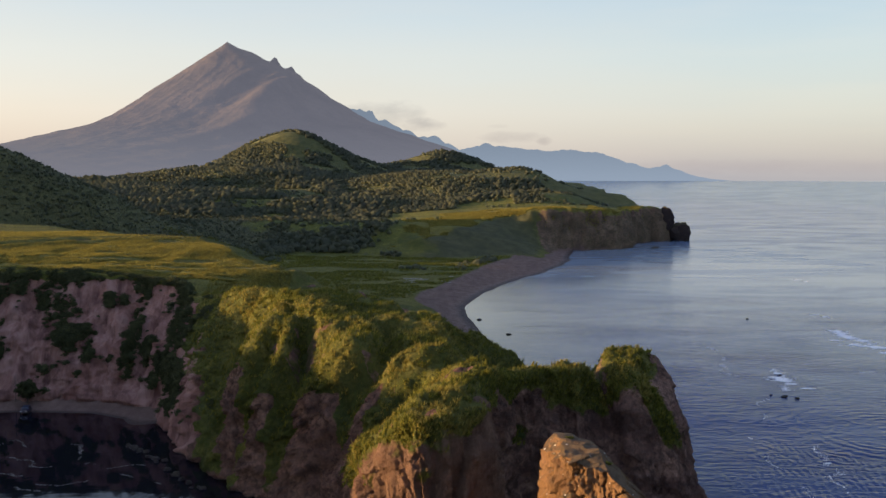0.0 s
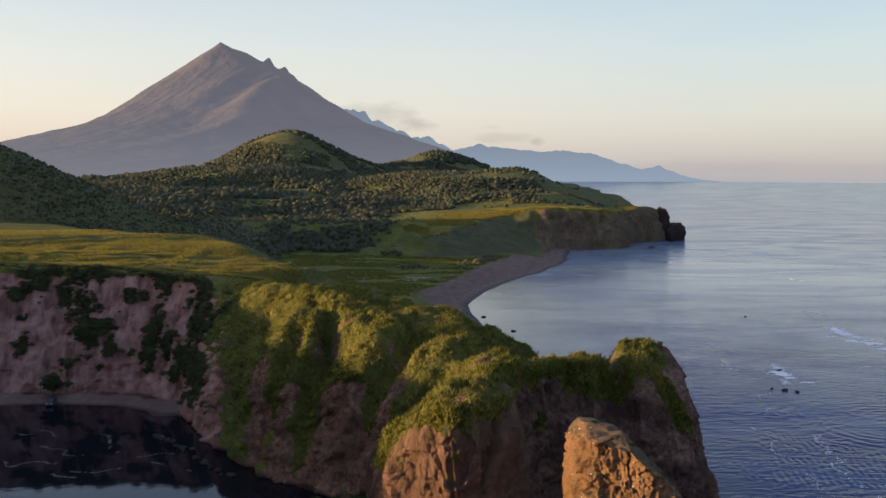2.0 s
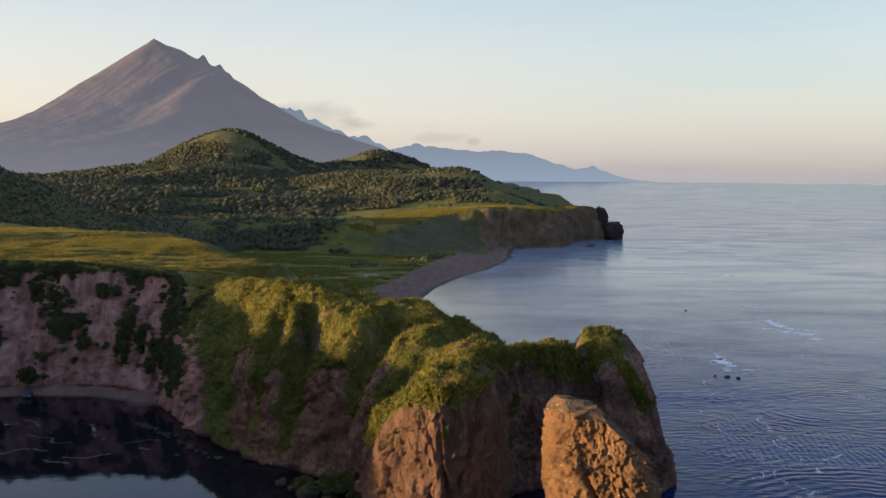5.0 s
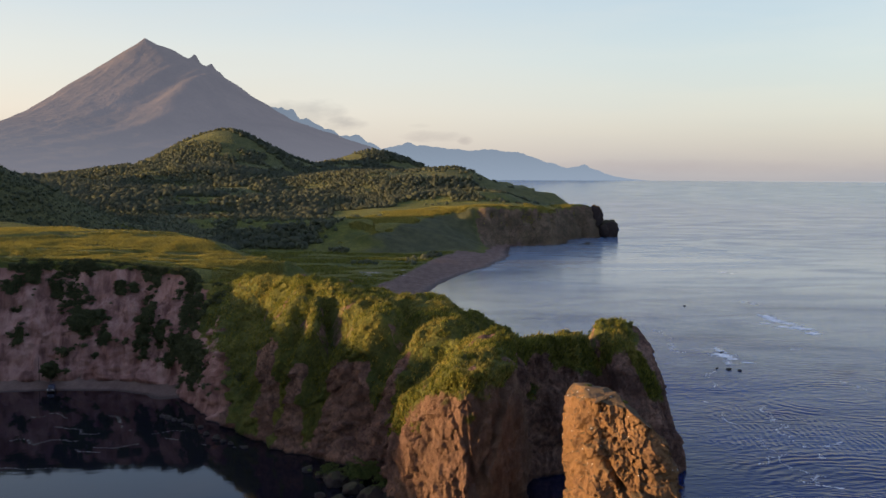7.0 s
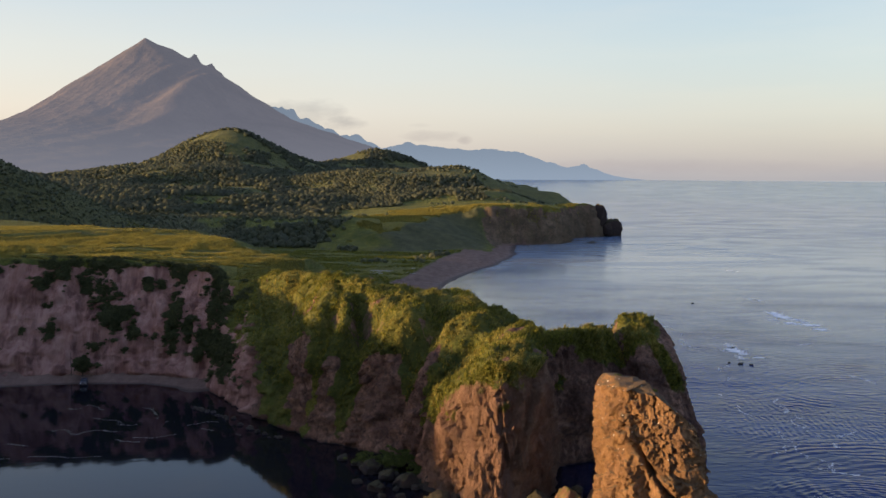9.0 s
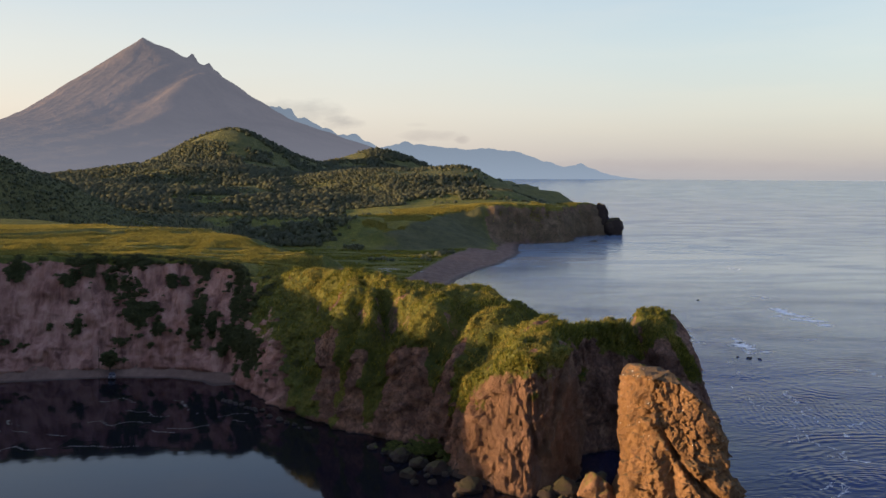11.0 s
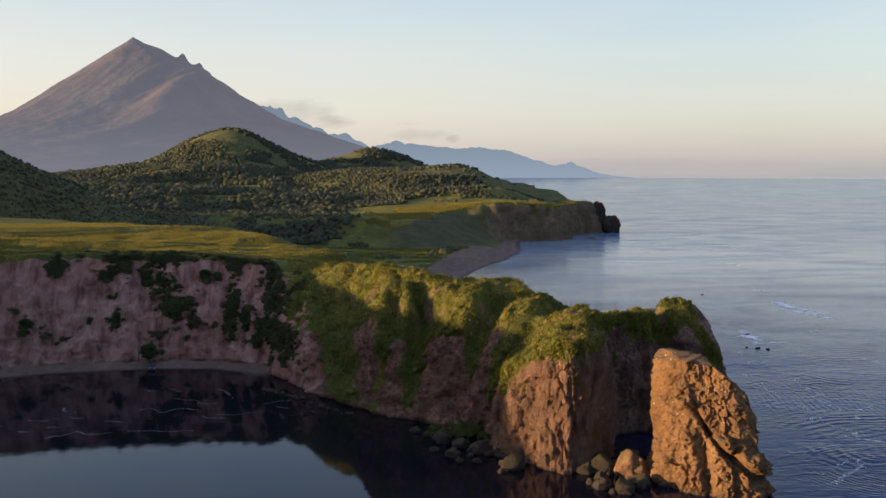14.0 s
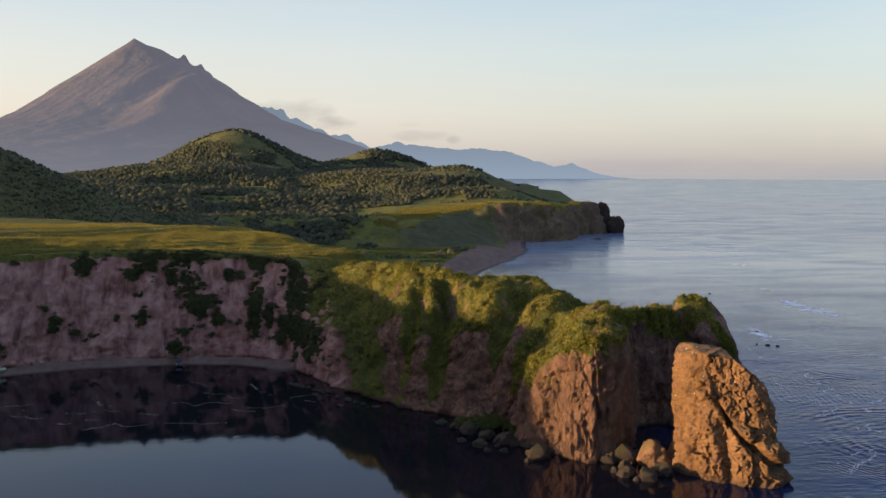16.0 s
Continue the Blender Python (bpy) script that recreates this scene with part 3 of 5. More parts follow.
CREST2 = [(-18, 765, 23), (-43, 780, 22), (-71, 962, 37), (-159, 1010, 43), (-191, 1168, 64), (-150, 1356, 75), (50, 1091, 58), (95, 1095, 60),
          (115, 1089, 63), (157, 1130, 52), (178, 1130, 45), (196, 1089, 38), (64, 786, 27.5), (76, 800, 31), (96, 800, 33.5), (118, 806, 33.5), (132, 842, 34), (142, 810, 32), (160, 802, 28.5), (184, 860, 29), (208, 905, 31), (226, 912, 28), (234, 930, 24), (-300, 1100, 50),
          (-246, 1180, 62), (-400, 1356, 46), (-500, 900, 32), (100, 1300, 60), (200, 1300, 36), (0, 1500, 62), (-300, 1700, 54), (200, 1700, 45),
          (-600, 1700, 44), (-200, 2400, 56), (-1000, 2400, 50), (120, 940, 42)]
CREST2 = CREST2 + [(-12, 695, 8), (10, 711, 15.5), (35, 745, 21.5), (55, 778, 24.5)]


def roof(x, y):
    """The headland's top: sharp spurs running down from the crest, with gullies between them."""
    best = np.full(np.shape(x), -60.0)
    for run, wide, fall in CRESTS:
        for (ax, ay, az), (bx, by, bz) in zip(run, run[1:]):
            ex, ey = bx - ax, by - ay
            t = np.clip(((x - ax) * ex + (y - ay) * ey) / (ex * ex + ey * ey), 0, 1)
            d = np.maximum(np.hypot(x - ax - t * ex, y - ay - t * ey) - wide, 0)
            h = az + t * (bz - az) - fall * (np.sqrt(d * d + 0.36) - 0.6)
            gap = np.abs(best - h)
            best = np.maximum(best, h) + 0.25 * np.maximum(0.9 - gap, 0) ** 2 / 0.9
    return best


def track_distance(x, y):
    best = np.full(np.shape(x), 1e9)
    for (ax, ay), (bx, by) in (((-300, 325), (-158, 374)), ((-158, 374), (-120, 403)), ((-120, 403), (-92, 411)), ((-300, 360), (-160, 398)), ((-160, 398), (-120, 405))):
        t = np.clip(((x - ax) * (bx - ax) + (y - ay) * (by - ay)) / ((bx - ax) ** 2 + (by - ay) ** 2), 0, 1)
        best = np.minimum(best, np.hypot(x - ax - t * (bx - ax), y - ay - t * (by - ay)))
    return best


def crest_height(x, y):
    """The top surface of plateau and headland, as if it went on past the brow."""
    zero = np.zeros_like(x)
    near = smooth(420, 330, y)
    wx, wy = x + 0.9 * fbm(x / 7, y / 7, zero, 3, 11), y + 0.9 * fbm(x / 7, y / 7, zero + 5, 3, 12)
    out = np.maximum(roof(wx, wy), 9.0) + 0.8 * fbm(x / 4.5, y / 4.5, zero, 4, 21)
    back = blend_heights(CREST, x, y, 9) + near * (0.9 * fbm(x / 9, y / 9, zero, 4, 21) - 0.2) + 0.9 * vnoise(x / 60, y / 22, zero, 23) * smooth(-40, -70, x)
    out = out + 0.9 * np.abs(vnoise(x / 3.6, y / 3.6, zero, 25)) + 0.5 * np.abs(vnoise(x / 1.7, y / 1.7, zero, 26)) - 0.9      # clumps of herbs and grass
    for run, deep, wide in (([(-24.6, 196), (-24.2, 184)], 2.6, 2.3), ([(-7.5, 177.5), (-12.5, 173.5), (-18, 167)], 4.2, 2.7), ([(-31.6, 197), (-32.6, 188)], 1.8, 1.5), ([(-16.8, 190), (-17.2, 181)], 1.6, 1.5), ([(-39.5, 236), (-41.5, 222)], 1.6, 1.6)):
        gap = np.full(np.shape(x), 1e9)
        for (ax, ay), (bx, by) in zip(run, run[1:]):
            t = np.clip(((wx - ax) * (bx - ax) + (wy - ay) * (by - ay)) / ((bx - ax) ** 2 + (by - ay) ** 2), 0, 1)
            gap = np.minimum(gap, np.hypot(wx - ax - t * (bx - ax), wy - ay - t * (by - ay)))
        out = out - deep * np.exp(-((gap / wide) ** 2))
    cut = track_distance(x, y) + 1.2 * vnoise(x / 9, y / 9, zero, 102)
    back = back - (2.0 * np.exp(-((cut / 3.2) ** 2)) - 0.7 * np.exp(-(((cut - 7) / 3.0) ** 2))) * smooth(300, 320, y) * smooth(430, 405, y)
    w = smooth(-0.5, 0.5, (x + 60) / 8 + (265 - y) / 16) * smooth(262, 250, y)
    h = back * (1 - w) + out * w
    return h - 4.5 * np.exp(-(((x - 28.6) / 1.1) ** 2 + ((y - 167) / 8) ** 2))


def cliff_profile(x, t):
    bank = smooth(-52, -68, x)
    return (1.12 * t - 0.12 * t**3) ** 0.9 * (1 - bank) + (0.62 * t + 0.38 * t**2.2) * bank


def land(x, y):
    """Height of the ground, with the slope fractions of the near and the far cliff."""
    zero = np.zeros_like(x)
    set_back = 1.5 * smooth(-172, -160, x) * smooth(300, 275, y)     # the rough cliff face stands in front
    df, dt = polygon_distance(FOOT, x, y) - set_back, polygon_distance(TOP, x, y) - set_back
    t = np.where(dt > 0, 1.0, np.clip(df / np.maximum(df - dt, 1e-6), 0, 1))
    crest = crest_height(x, y)
    back = smooth(290, 340, y)
    prof = cliff_profile(x, t) * (1 - back) + smooth(0, 1, t) * back
    beach = 1 + 9 * smooth(-60, -72, x) * smooth(300, 260, y)
    lip = 0.4 + 1.4 * smooth(-60, -72, x)
    h1 = np.where(df > 0, lip + (crest - lip) * prof, np.maximum(lip + df * (lip + 0.15) / beach, -6))
    h1 = np.where((df < 0) & (y > 300), -20, h1)
    # far headland, valley sides and hills
    f2 = smooth(600, 700, y)
    vx = x + f2 * (4 * fbm(x / 42, y / 42, zero, 4, 31) + 3 * fbm(x / 11, y / 11, zero, 2, 32))
    vy = y + f2 * (4 * fbm(x / 42, y / 42, zero + 9, 4, 33) + 3 * fbm(x / 11, y / 11, zero + 9, 2, 34))
    d2, e2 = polygon_distance(FOOT2, vx, vy), polygon_distance(TOP2, vx, vy)
    t2 = np.where(e2 > 0, 1.0, np.clip(d2 / np.maximum(d2 - e2, 1e-6), 0, 1))
    crest2 = blend_heights(CREST2, x, y, 55) + 2.4 * fbm(x / 60, y / 60, zero, 4, 41)
    for cx, cy, sx, sy, up in ((-156, 1340, 66, 95, 37), (-236, 1340, 75, 110, 12), (42, 1500, 82, 80, 32), (10, 1120, 60, 55, 6), (108, 1125, 32, 60, 5)):
        crest2 = crest2 + up * np.exp(-(((x - cx) / sx) ** 2 + ((y - cy) / sy) ** 2))
    h2 = np.where(d2 > 0, 2 + (crest2 - 2) * (0.3 * smooth(0, 1, t2) + 0.7 * t2), -20)
    # the hill over the plateau's far end
    hill = 97 * np.exp(-np.abs((x + 352) / 172) ** 2.0 - np.abs((y - 690) / 85) ** 2) - 6 + 2.5 * fbm(x / 30, y / 30, zero, 4, 51)
    # flat meadow and the beach of the far bay
    shore = np.interp(y, [250, 300, 337, 368, 413, 449, 487, 545, 602, 683, 720, 790], [30, 30, 28.6, 25, 21.4, 22.3, 31.5, 51, 78, 108, 113, 127])
    inland = shore - x + 2.0 * fbm(x / 25, y / 25, zero, 3, 61)
    h3 = np.where(inland > 0, 3.4 * smooth(-10, 42, inland) - 0.4, np.maximum(inland * 0.12, -6)) + 0.3 * fbm(x / 14, y / 14, zero, 3, 62) * smooth(5, 30, inland)
    h3 = np.where((y < 285) | (y > 800), -20, h3)
    h = np.maximum(np.maximum(h1, h2), np.maximum(h3, np.where(y > 520, hill, -20)))
    return h, t, t2, df, dt, e2, inland, h1, h2, h3, hill


def axis(*runs):
    return np.concatenate([np.arange(a, b, s) for a, b, s in runs])


xs = axis((-1400, -420, 28), (-420, -180, 5), (-180, -40, 1.1), (-40, 52, 0.6), (52, 330, 2.6))
ys = axis((95, 122, 3), (122, 200, 0.6), (200, 292, 1.0), (292, 480, 2.2), (480, 780, 4), (780, 960, 2.5), (960, 1500, 8), (1500, 2700, 30))
X, Y = (a.ravel() for a in np.meshgrid(xs, ys))
H, T1, T2, DF, DT, E2, INL, H1, H2, H3, HILL = land(X, Y)
shape = (len(ys), len(xs))
gy, gx = np.gradient(H.reshape(shape), ys, xs)
gx, gy = gx.ravel(), gy.ravel()
steep = np.hypot(gx, gy)
norm = np.sqrt(1 + steep**2)
nx_, ny_, nz_ = -gx / norm, -gy / norm, 1 / norm
# rough faces: ribs, ledges and blocks pushed out along the slope
rough = smooth(0.6, 1.6, steep) * (H > -1) * np.where(Y < 330, np.where(X < -172, 1.0, 0.0), np.where(Y < 700, 0.3, 2.6))
flute = fbm(X / 6.5, Y / 6.5, H / 22, 4, 71, True)
block = fbm(X / 2.6, Y / 2.6, H / 3.2, 3, 75)
ledge = vnoise(X / 14, Y / 14, H / 2.3, 79)
push = rough * (1.5 * flute + 0.75 * block + 0.5 * ledge)
tuss = (1 - smooth(0.8, 2.0, steep)) * (Y < 330) * (H > 2.5) * ((0.35 + 0.5 * smooth(-56, -48, X)) * fbm(X / 2.2, Y / 2.2, X * 0, 3, 81) + 0.3 * fbm(X / 6, Y / 6, X * 0, 2, 82))
push = push + tuss
PX, PY, PZ = X + nx_ * push, Y + ny_ * push, H + nz_ * push
# what covers the ground
pn = fbm(X / 11, Y / 11, H / 11, 4, 91)
headland = smooth(-58, -50, X) * (Y < 330)
GRASS = np.where(T1 > 0.97, 1.0 - headland * smooth(0.42, 0.6, fbm(X / 5, Y / 5, H / 5, 3, 92)) * smooth(11, 3, DT), 0.35)
GRASS = np.where(Y > 300, 1, 1 - 0.9 * smooth(34.5, 38.5, X + 2.5 * pn) * smooth(25.5, 23.5, H)) * np.where(Y > 300, 1 - 0.8 * smooth(1.3, 2.4, steep + 0.5 * pn), GRASS * (1 - headland * 0.5 * smooth(1.4, 2.1, steep + 0.9 * pn)))
CLAY = (1 - smooth(-62, -48, X + 4 * pn)) * (Y < 330)
SANDM = np.where(H1 > np.maximum(H2, H3), (DF < 0.5) * 1.0, 0)
SANDM = np.where((H3 >= np.maximum(H1, H2)) & (Y > 285), smooth(34 + 14 * smooth(520, 640, Y) - 16 * smooth(480, 400, Y), 22 + 14 * smooth(520, 640, Y) - 16 * smooth(480, 400, Y), INL), SANDM)
wood_edge = fbm(X / 22, Y / 22, X * 0, 3, 96)
golden = smooth(0.97, 1.0, T1) * np.where(Y < 470, 1, 0) * (0.62 + 0.33 * np.clip(1.6 * fbm(X / 70, Y / 9, X * 0, 3, 101), -1, 1))
golden = np.where((H3 >= np.maximum(H1, H2)) & (Y > 285), 0.55 + 0.4 * vnoise(X / 45, Y / 11, X * 0, 99), golden)
golden = np.where(headland > 0.5, 0.35 * smooth(20, 28, H), golden)
terrace = smooth(-12, 8, X + 40 * wood_edge) * smooth(34 + 24 * smooth(95, 70, X), 20 + 22 * smooth(95, 70, X), E2 + 8 * wood_edge) * (E2 > -6) * (Y < 905) * smooth(215, 190, X)
open_slope = smooth(-45, 5, X + 45 * wood_edge) * smooth(860, 820, Y - 0.3 * X)
golden = np.where(Y > 560, np.maximum(0.95 * terrace, 0.35 * smooth(-0.1, 0.3, vnoise(X / 90, Y / 60, X * 0, 98))), golden)


TRACK = smooth(3.8, 1.8, track_distance(X, Y) + 1.0 * vnoise(X / 8, Y / 8, X * 0, 100)) * (Y < 430)
golden = golden * (1 - TRACK)
GRASS = GRASS * (1 - 0.75 * TRACK)
wood = fbm(X / 55, Y / 55, X * 0, 4, 95)
FOREST = np.where((Y > 640) & (Y < 1500) & (H > 3), smooth(-0.05, 0.12, wood + 0.30 * smooth(120, -40, X) - 1.5 * open_slope - 1.4 * smooth(110, 200, X) - 0.22 * np.exp(-(((X + 130) / 40) ** 2 + ((Y - 1310) / 60) ** 2))), 0)
FOREST = np.where((HILL > np.maximum(H1, H2) - 0.5) & (H > 6) & (Y > 540), 0.8, FOREST)
FOREST = FOREST * (H > 4) * (1 - smooth(1.1, 1.5, steep))
SCARP = smooth(0.02, 0.12, T2) * smooth(0.99, 0.93, T2) * smooth(-14, 6, X + 30 * wood_edge) * smooth(108, 92, X + 10 * pn) * (Y > 640) * (Y < 880)
ROCKY = smooth(88, 104, X + 10 * pn) * smooth(0.985, 0.94, T2 + 0.5 * np.clip(pn, 0, 1) * smooth(170, 120, X)) * (Y > 640) * (Y < 1000)
FOREST = np.maximum(FOREST, 1.0 * SCARP) * (1 - ROCKY)
GRASS = GRASS * (1 - 0.9 * ROCKY)
# scarp, tracks and far rock faces borrow the forest floor's dark tone
ground = new("ground", mesh_from("ground", np.stack([PX, PY, PZ], 1), grid_faces(len(xs), len(ys)), GROUND, True,
             (("grass", GRASS), ("golden", golden), ("clay", CLAY), ("sand", SANDM), ("forest", np.maximum(np.maximum(np.maximum(FOREST, 0.9 * TRACK), 0.6 * smooth(880, 940, Y) * (1 - ROCKY)), 0.5 * ROCKY)), ("cover", X * 0))))
tagged(ground, "grassy volcanic headland, eroded clay cliffs, valley and gravel beaches", "ground", kind="structure")
HGRID = PZ.reshape(shape)


def cliff_face():
    """The near cliffs from the bank to the knob: one sheet with spurs, rills, ledges and blocks."""
    def along(points, n):
        p = np.array(points, float)
        s = np.concatenate([[0], np.cumsum(np.hypot(*np.diff(np.array(CLIFF_FOOT, float), axis=0).T))])
        at = np.interp(np.linspace(0, 1, n), [0, 0.24, 1], [0, 195, s[-1]])
        q = np.stack([np.interp(at, s, p[:, k]) for k in (0, 1)], 1)
        k = np.hanning(21)
        k /= k.sum()
        pad = np.concatenate([np.repeat(q[:1], 10, 0), q, np.repeat(q[-1:], 10, 0)])
        return np.stack([np.convolve(pad[:, j], k, "valid") for j in (0, 1)], 1)

    n, levels, over = 1250, 110, 14
    foot, brow = along(CLIFF_FOOT, n), along(CLIFF_BROW, n)
    tang = np.gradient(foot, axis=0)
    k = np.hanning(71)
    tang = np.stack([np.convolve(np.pad(tang[:, j], 35, "edge"), k / k.sum(), "valid") for j in (0, 1)], 1)
    tang /= np.linalg.norm(tang, axis=1, keepdims=True)
    out = np.stack([tang[:, 1], -tang[:, 0]], 1)
    inward = brow - foot
    inward = inward / np.maximum(np.linalg.norm(inward, axis=1, keepdims=True), 1e-6)
    f = np.linspace(-0.08, 1, levels)[:, None]
    x = foot[None, :, 0] + (brow - foot)[None, :, 0] * np.clip(f, 0, 1)
    y = foot[None, :, 1] + (brow - foot)[None, :, 1] * np.clip(f, 0, 1)
    top = crest_height(brow[:, 0], brow[:, 1])[None]
    lip = (0.3 + 1.3 * smooth(-60, -72, foot[:, 0]))[None]
    z = lip + (top - lip) * np.where(f > 0, cliff_profile(x, np.clip(f, 0, 1)), f)
    step = np.linspace(0.25, 3.4, over)[:, None]
    ox, oy = brow[None, :, 0] + inward[None, :, 0] * step, brow[None, :, 1] + inward[None, :, 1] * step
    oz = crest_height(ox, oy) - 0.5 * smooth(1.2, 3.4, step)
    F = np.concatenate([np.repeat(f, n, 1), np.full((over, n), 1.0)])
    x, y, z = np.concatenate([x, ox]), np.concatenate([y, oy]), np.concatenate([z, oz])
    fade = np.concatenate([smooth(-0.08, 0.03, f) * (1 - 0.55 * smooth(0.75, 1.0, f)), 0.45 * smooth(2.6, 0.2, step)])
    bank = smooth(-52, -66, x)
    nose = np.exp(-(((x - 0) / 13) ** 2 + ((y - 140) / 10) ** 2))
    knob = smooth(10, 18, x)
    low = np.clip(F, 0, 1)
    ks = np.hanning(121)
    spur = top[0] - np.convolve(np.pad(top[0], 60, "edge"), ks / ks.sum(), "valid")     # over 0 on spurs, under 0 in gullies
    spur = (np.clip(spur / 3.0, -1, 1) * smooth(-50, -44, foot[:, 0]) * smooth(4, -4, foot[:, 0]))[None]
    flute = fbm(x / 5.5, y / 5.5, z / 26, 4, 71, True)
    block = 0.9 * shards(x / 4.6, y / 4.6, z / 7, 75) + 0.6 * shards(x / 1.9, y / 1.9, z / 2.6, 76) + 0.28 * shards(x / 0.85, y / 0.85, z / 1.1, 77)
    ledge = facets(fbm(x / 16, y / 16, z / 2.1 + 0.25 * x / 6, 3, 79), 5)
    broad = fbm(x / 9, y / 9, z / 11, 3, 83)
    rill = fbm(x / 3.6, y / 9, z / 40, 4, 85, True)
    hollow = fbm(x / 13, y / 13, z / 13, 3, 87)
    rock = 1.6 * broad + 1.5 * flute + 1.5 * block * (1 - 0.5 * knob) + 0.5 * ledge + nose * (2.1 * shards(x / 4.8, y / 4.8, z / 16, 89) + 0.12 * shards(x / 1.7, y / 1.7, z / 5, 90) + 0.8 * fbm(x / 2.8, y / 2.8, z / 45, 3, 92, True) - 1.2 * broad - 1.3 * flute - 1.35 * block)
    clay = 2.6 * rill * (1 - 0.3 * low) + 2.6 * hollow + 1.2 * flute + 0.6 * block
    push = (rock * (1 - bank) + clay * bank) * fade
    # overhanging blocks and a deep cleft beside the knob
    slot = np.exp(-((x + 1.4 - 0.05 * (z - 12) - 0.5 * vnoise(x / 3, y / 3, z / 4, 95)) / 0.55) ** 2) * smooth(4, 8, z) + 0.7 * np.exp(-((x + 6.2 + 0.04 * (z - 12)) / 0.5) ** 2) * smooth(9, 13, z)
    push = push - 1.7 * slot * smooth(0.3, 0.7, nose) * (y < 142) * fade
    push = push + knob * 0.8 * fbm(x / 5, y / 5, z / 5, 3, 93) * fade - 2.2 * np.exp(-((x - 29 + 0.10 * (z - 24)) / 1.5) ** 2) * smooth(3, 14, z) * knob * fade
    x2, y2 = x + out[None, :, 0] * push, y + out[None, :, 1] * push
    z2 = z + 0.35 * push * bank + 0.15 * fbm(x / 1.6, y / 1.6, z / 1.6, 2, 94) * fade
    pn = fbm(x / 8, y / 8, z / 8, 4, 91)
    strip = np.hypot((x + 45.5 + 0.18 * (z - 12)) / 6, (z - 10) / 14) + 0.4 * pn + 2 * (y > 232) + 1.2 * (x < -55)
    g_head = smooth(0.47, 0.78, low + 0.5 * pn - 0.5 * np.minimum(spur, 0) - 0.12 * np.maximum(spur, 0))
    g_head = np.maximum(g_head, smooth(0.95, 0.65, strip + 0.3 * fbm(x / 3, y / 3, z / 3, 3, 97)))
    g_nose = smooth(0.86, 1.04, low + 0.25 * pn)
    g_knob = np.maximum(smooth(0.66, 0.92, low + 0.30 * pn) * (1 - 0.8 * smooth(31, 36, x)), smooth(2.6, 1.2, np.abs(x - 37 - 0.35 * (22 - z)) + 2 * pn) * smooth(12, 17, z))
    grass = g_head * (1 - nose) + g_nose * nose
    grass = grass * (1 - knob) + g_knob * knob
    grass = np.where(bank > 0.5, smooth(0.93, 0.985, low + 0.05 * pn), grass)
    clay_m = smooth(0.35, 0.65, smooth(-46, -56, x) + 0.3 * pn)
    gold = np.where(bank > 0.5, 0.9 * (low >= 1), 0.35 * smooth(18, 28, z))
    zero = np.zeros_like(x)
    me = mesh_from("cliff", np.stack([x2, y2, z2], -1).reshape(-1, 3), grid_faces(n, levels + over), GROUND, True,
                   (("grass", grass), ("golden", gold), ("clay", clay_m), ("sand", zero), ("forest", zero), ("cover", smooth(0.15, 0.6, nose))))
    tagged(new("cliff", me), "steep eroded cliff of clay bank and brown tuff under grass", "cliff", kind="structure")
    return x2, y2, z2, grass, low


CX, CY, CZ, CGRASS, CLOW = cliff_face()


def height(x, y):
    """Ground height at a place, read from the built sheet."""
    i = np.clip(np.searchsorted(xs, x) - 1, 0, len(xs) - 2)
    j = np.clip(np.searchsorted(ys, y) - 1, 0, len(ys) - 2)
    u, v = (x - xs[i]) / (xs[i + 1] - xs[i]), (y - ys[j]) / (ys[j + 1] - ys[j])
    return (HGRID[j, i] * (1 - u) + HGRID[j, i + 1] * u) * (1 - v) + (HGRID[j + 1, i] * (1 - u) + HGRID[j + 1, i + 1] * u) * v


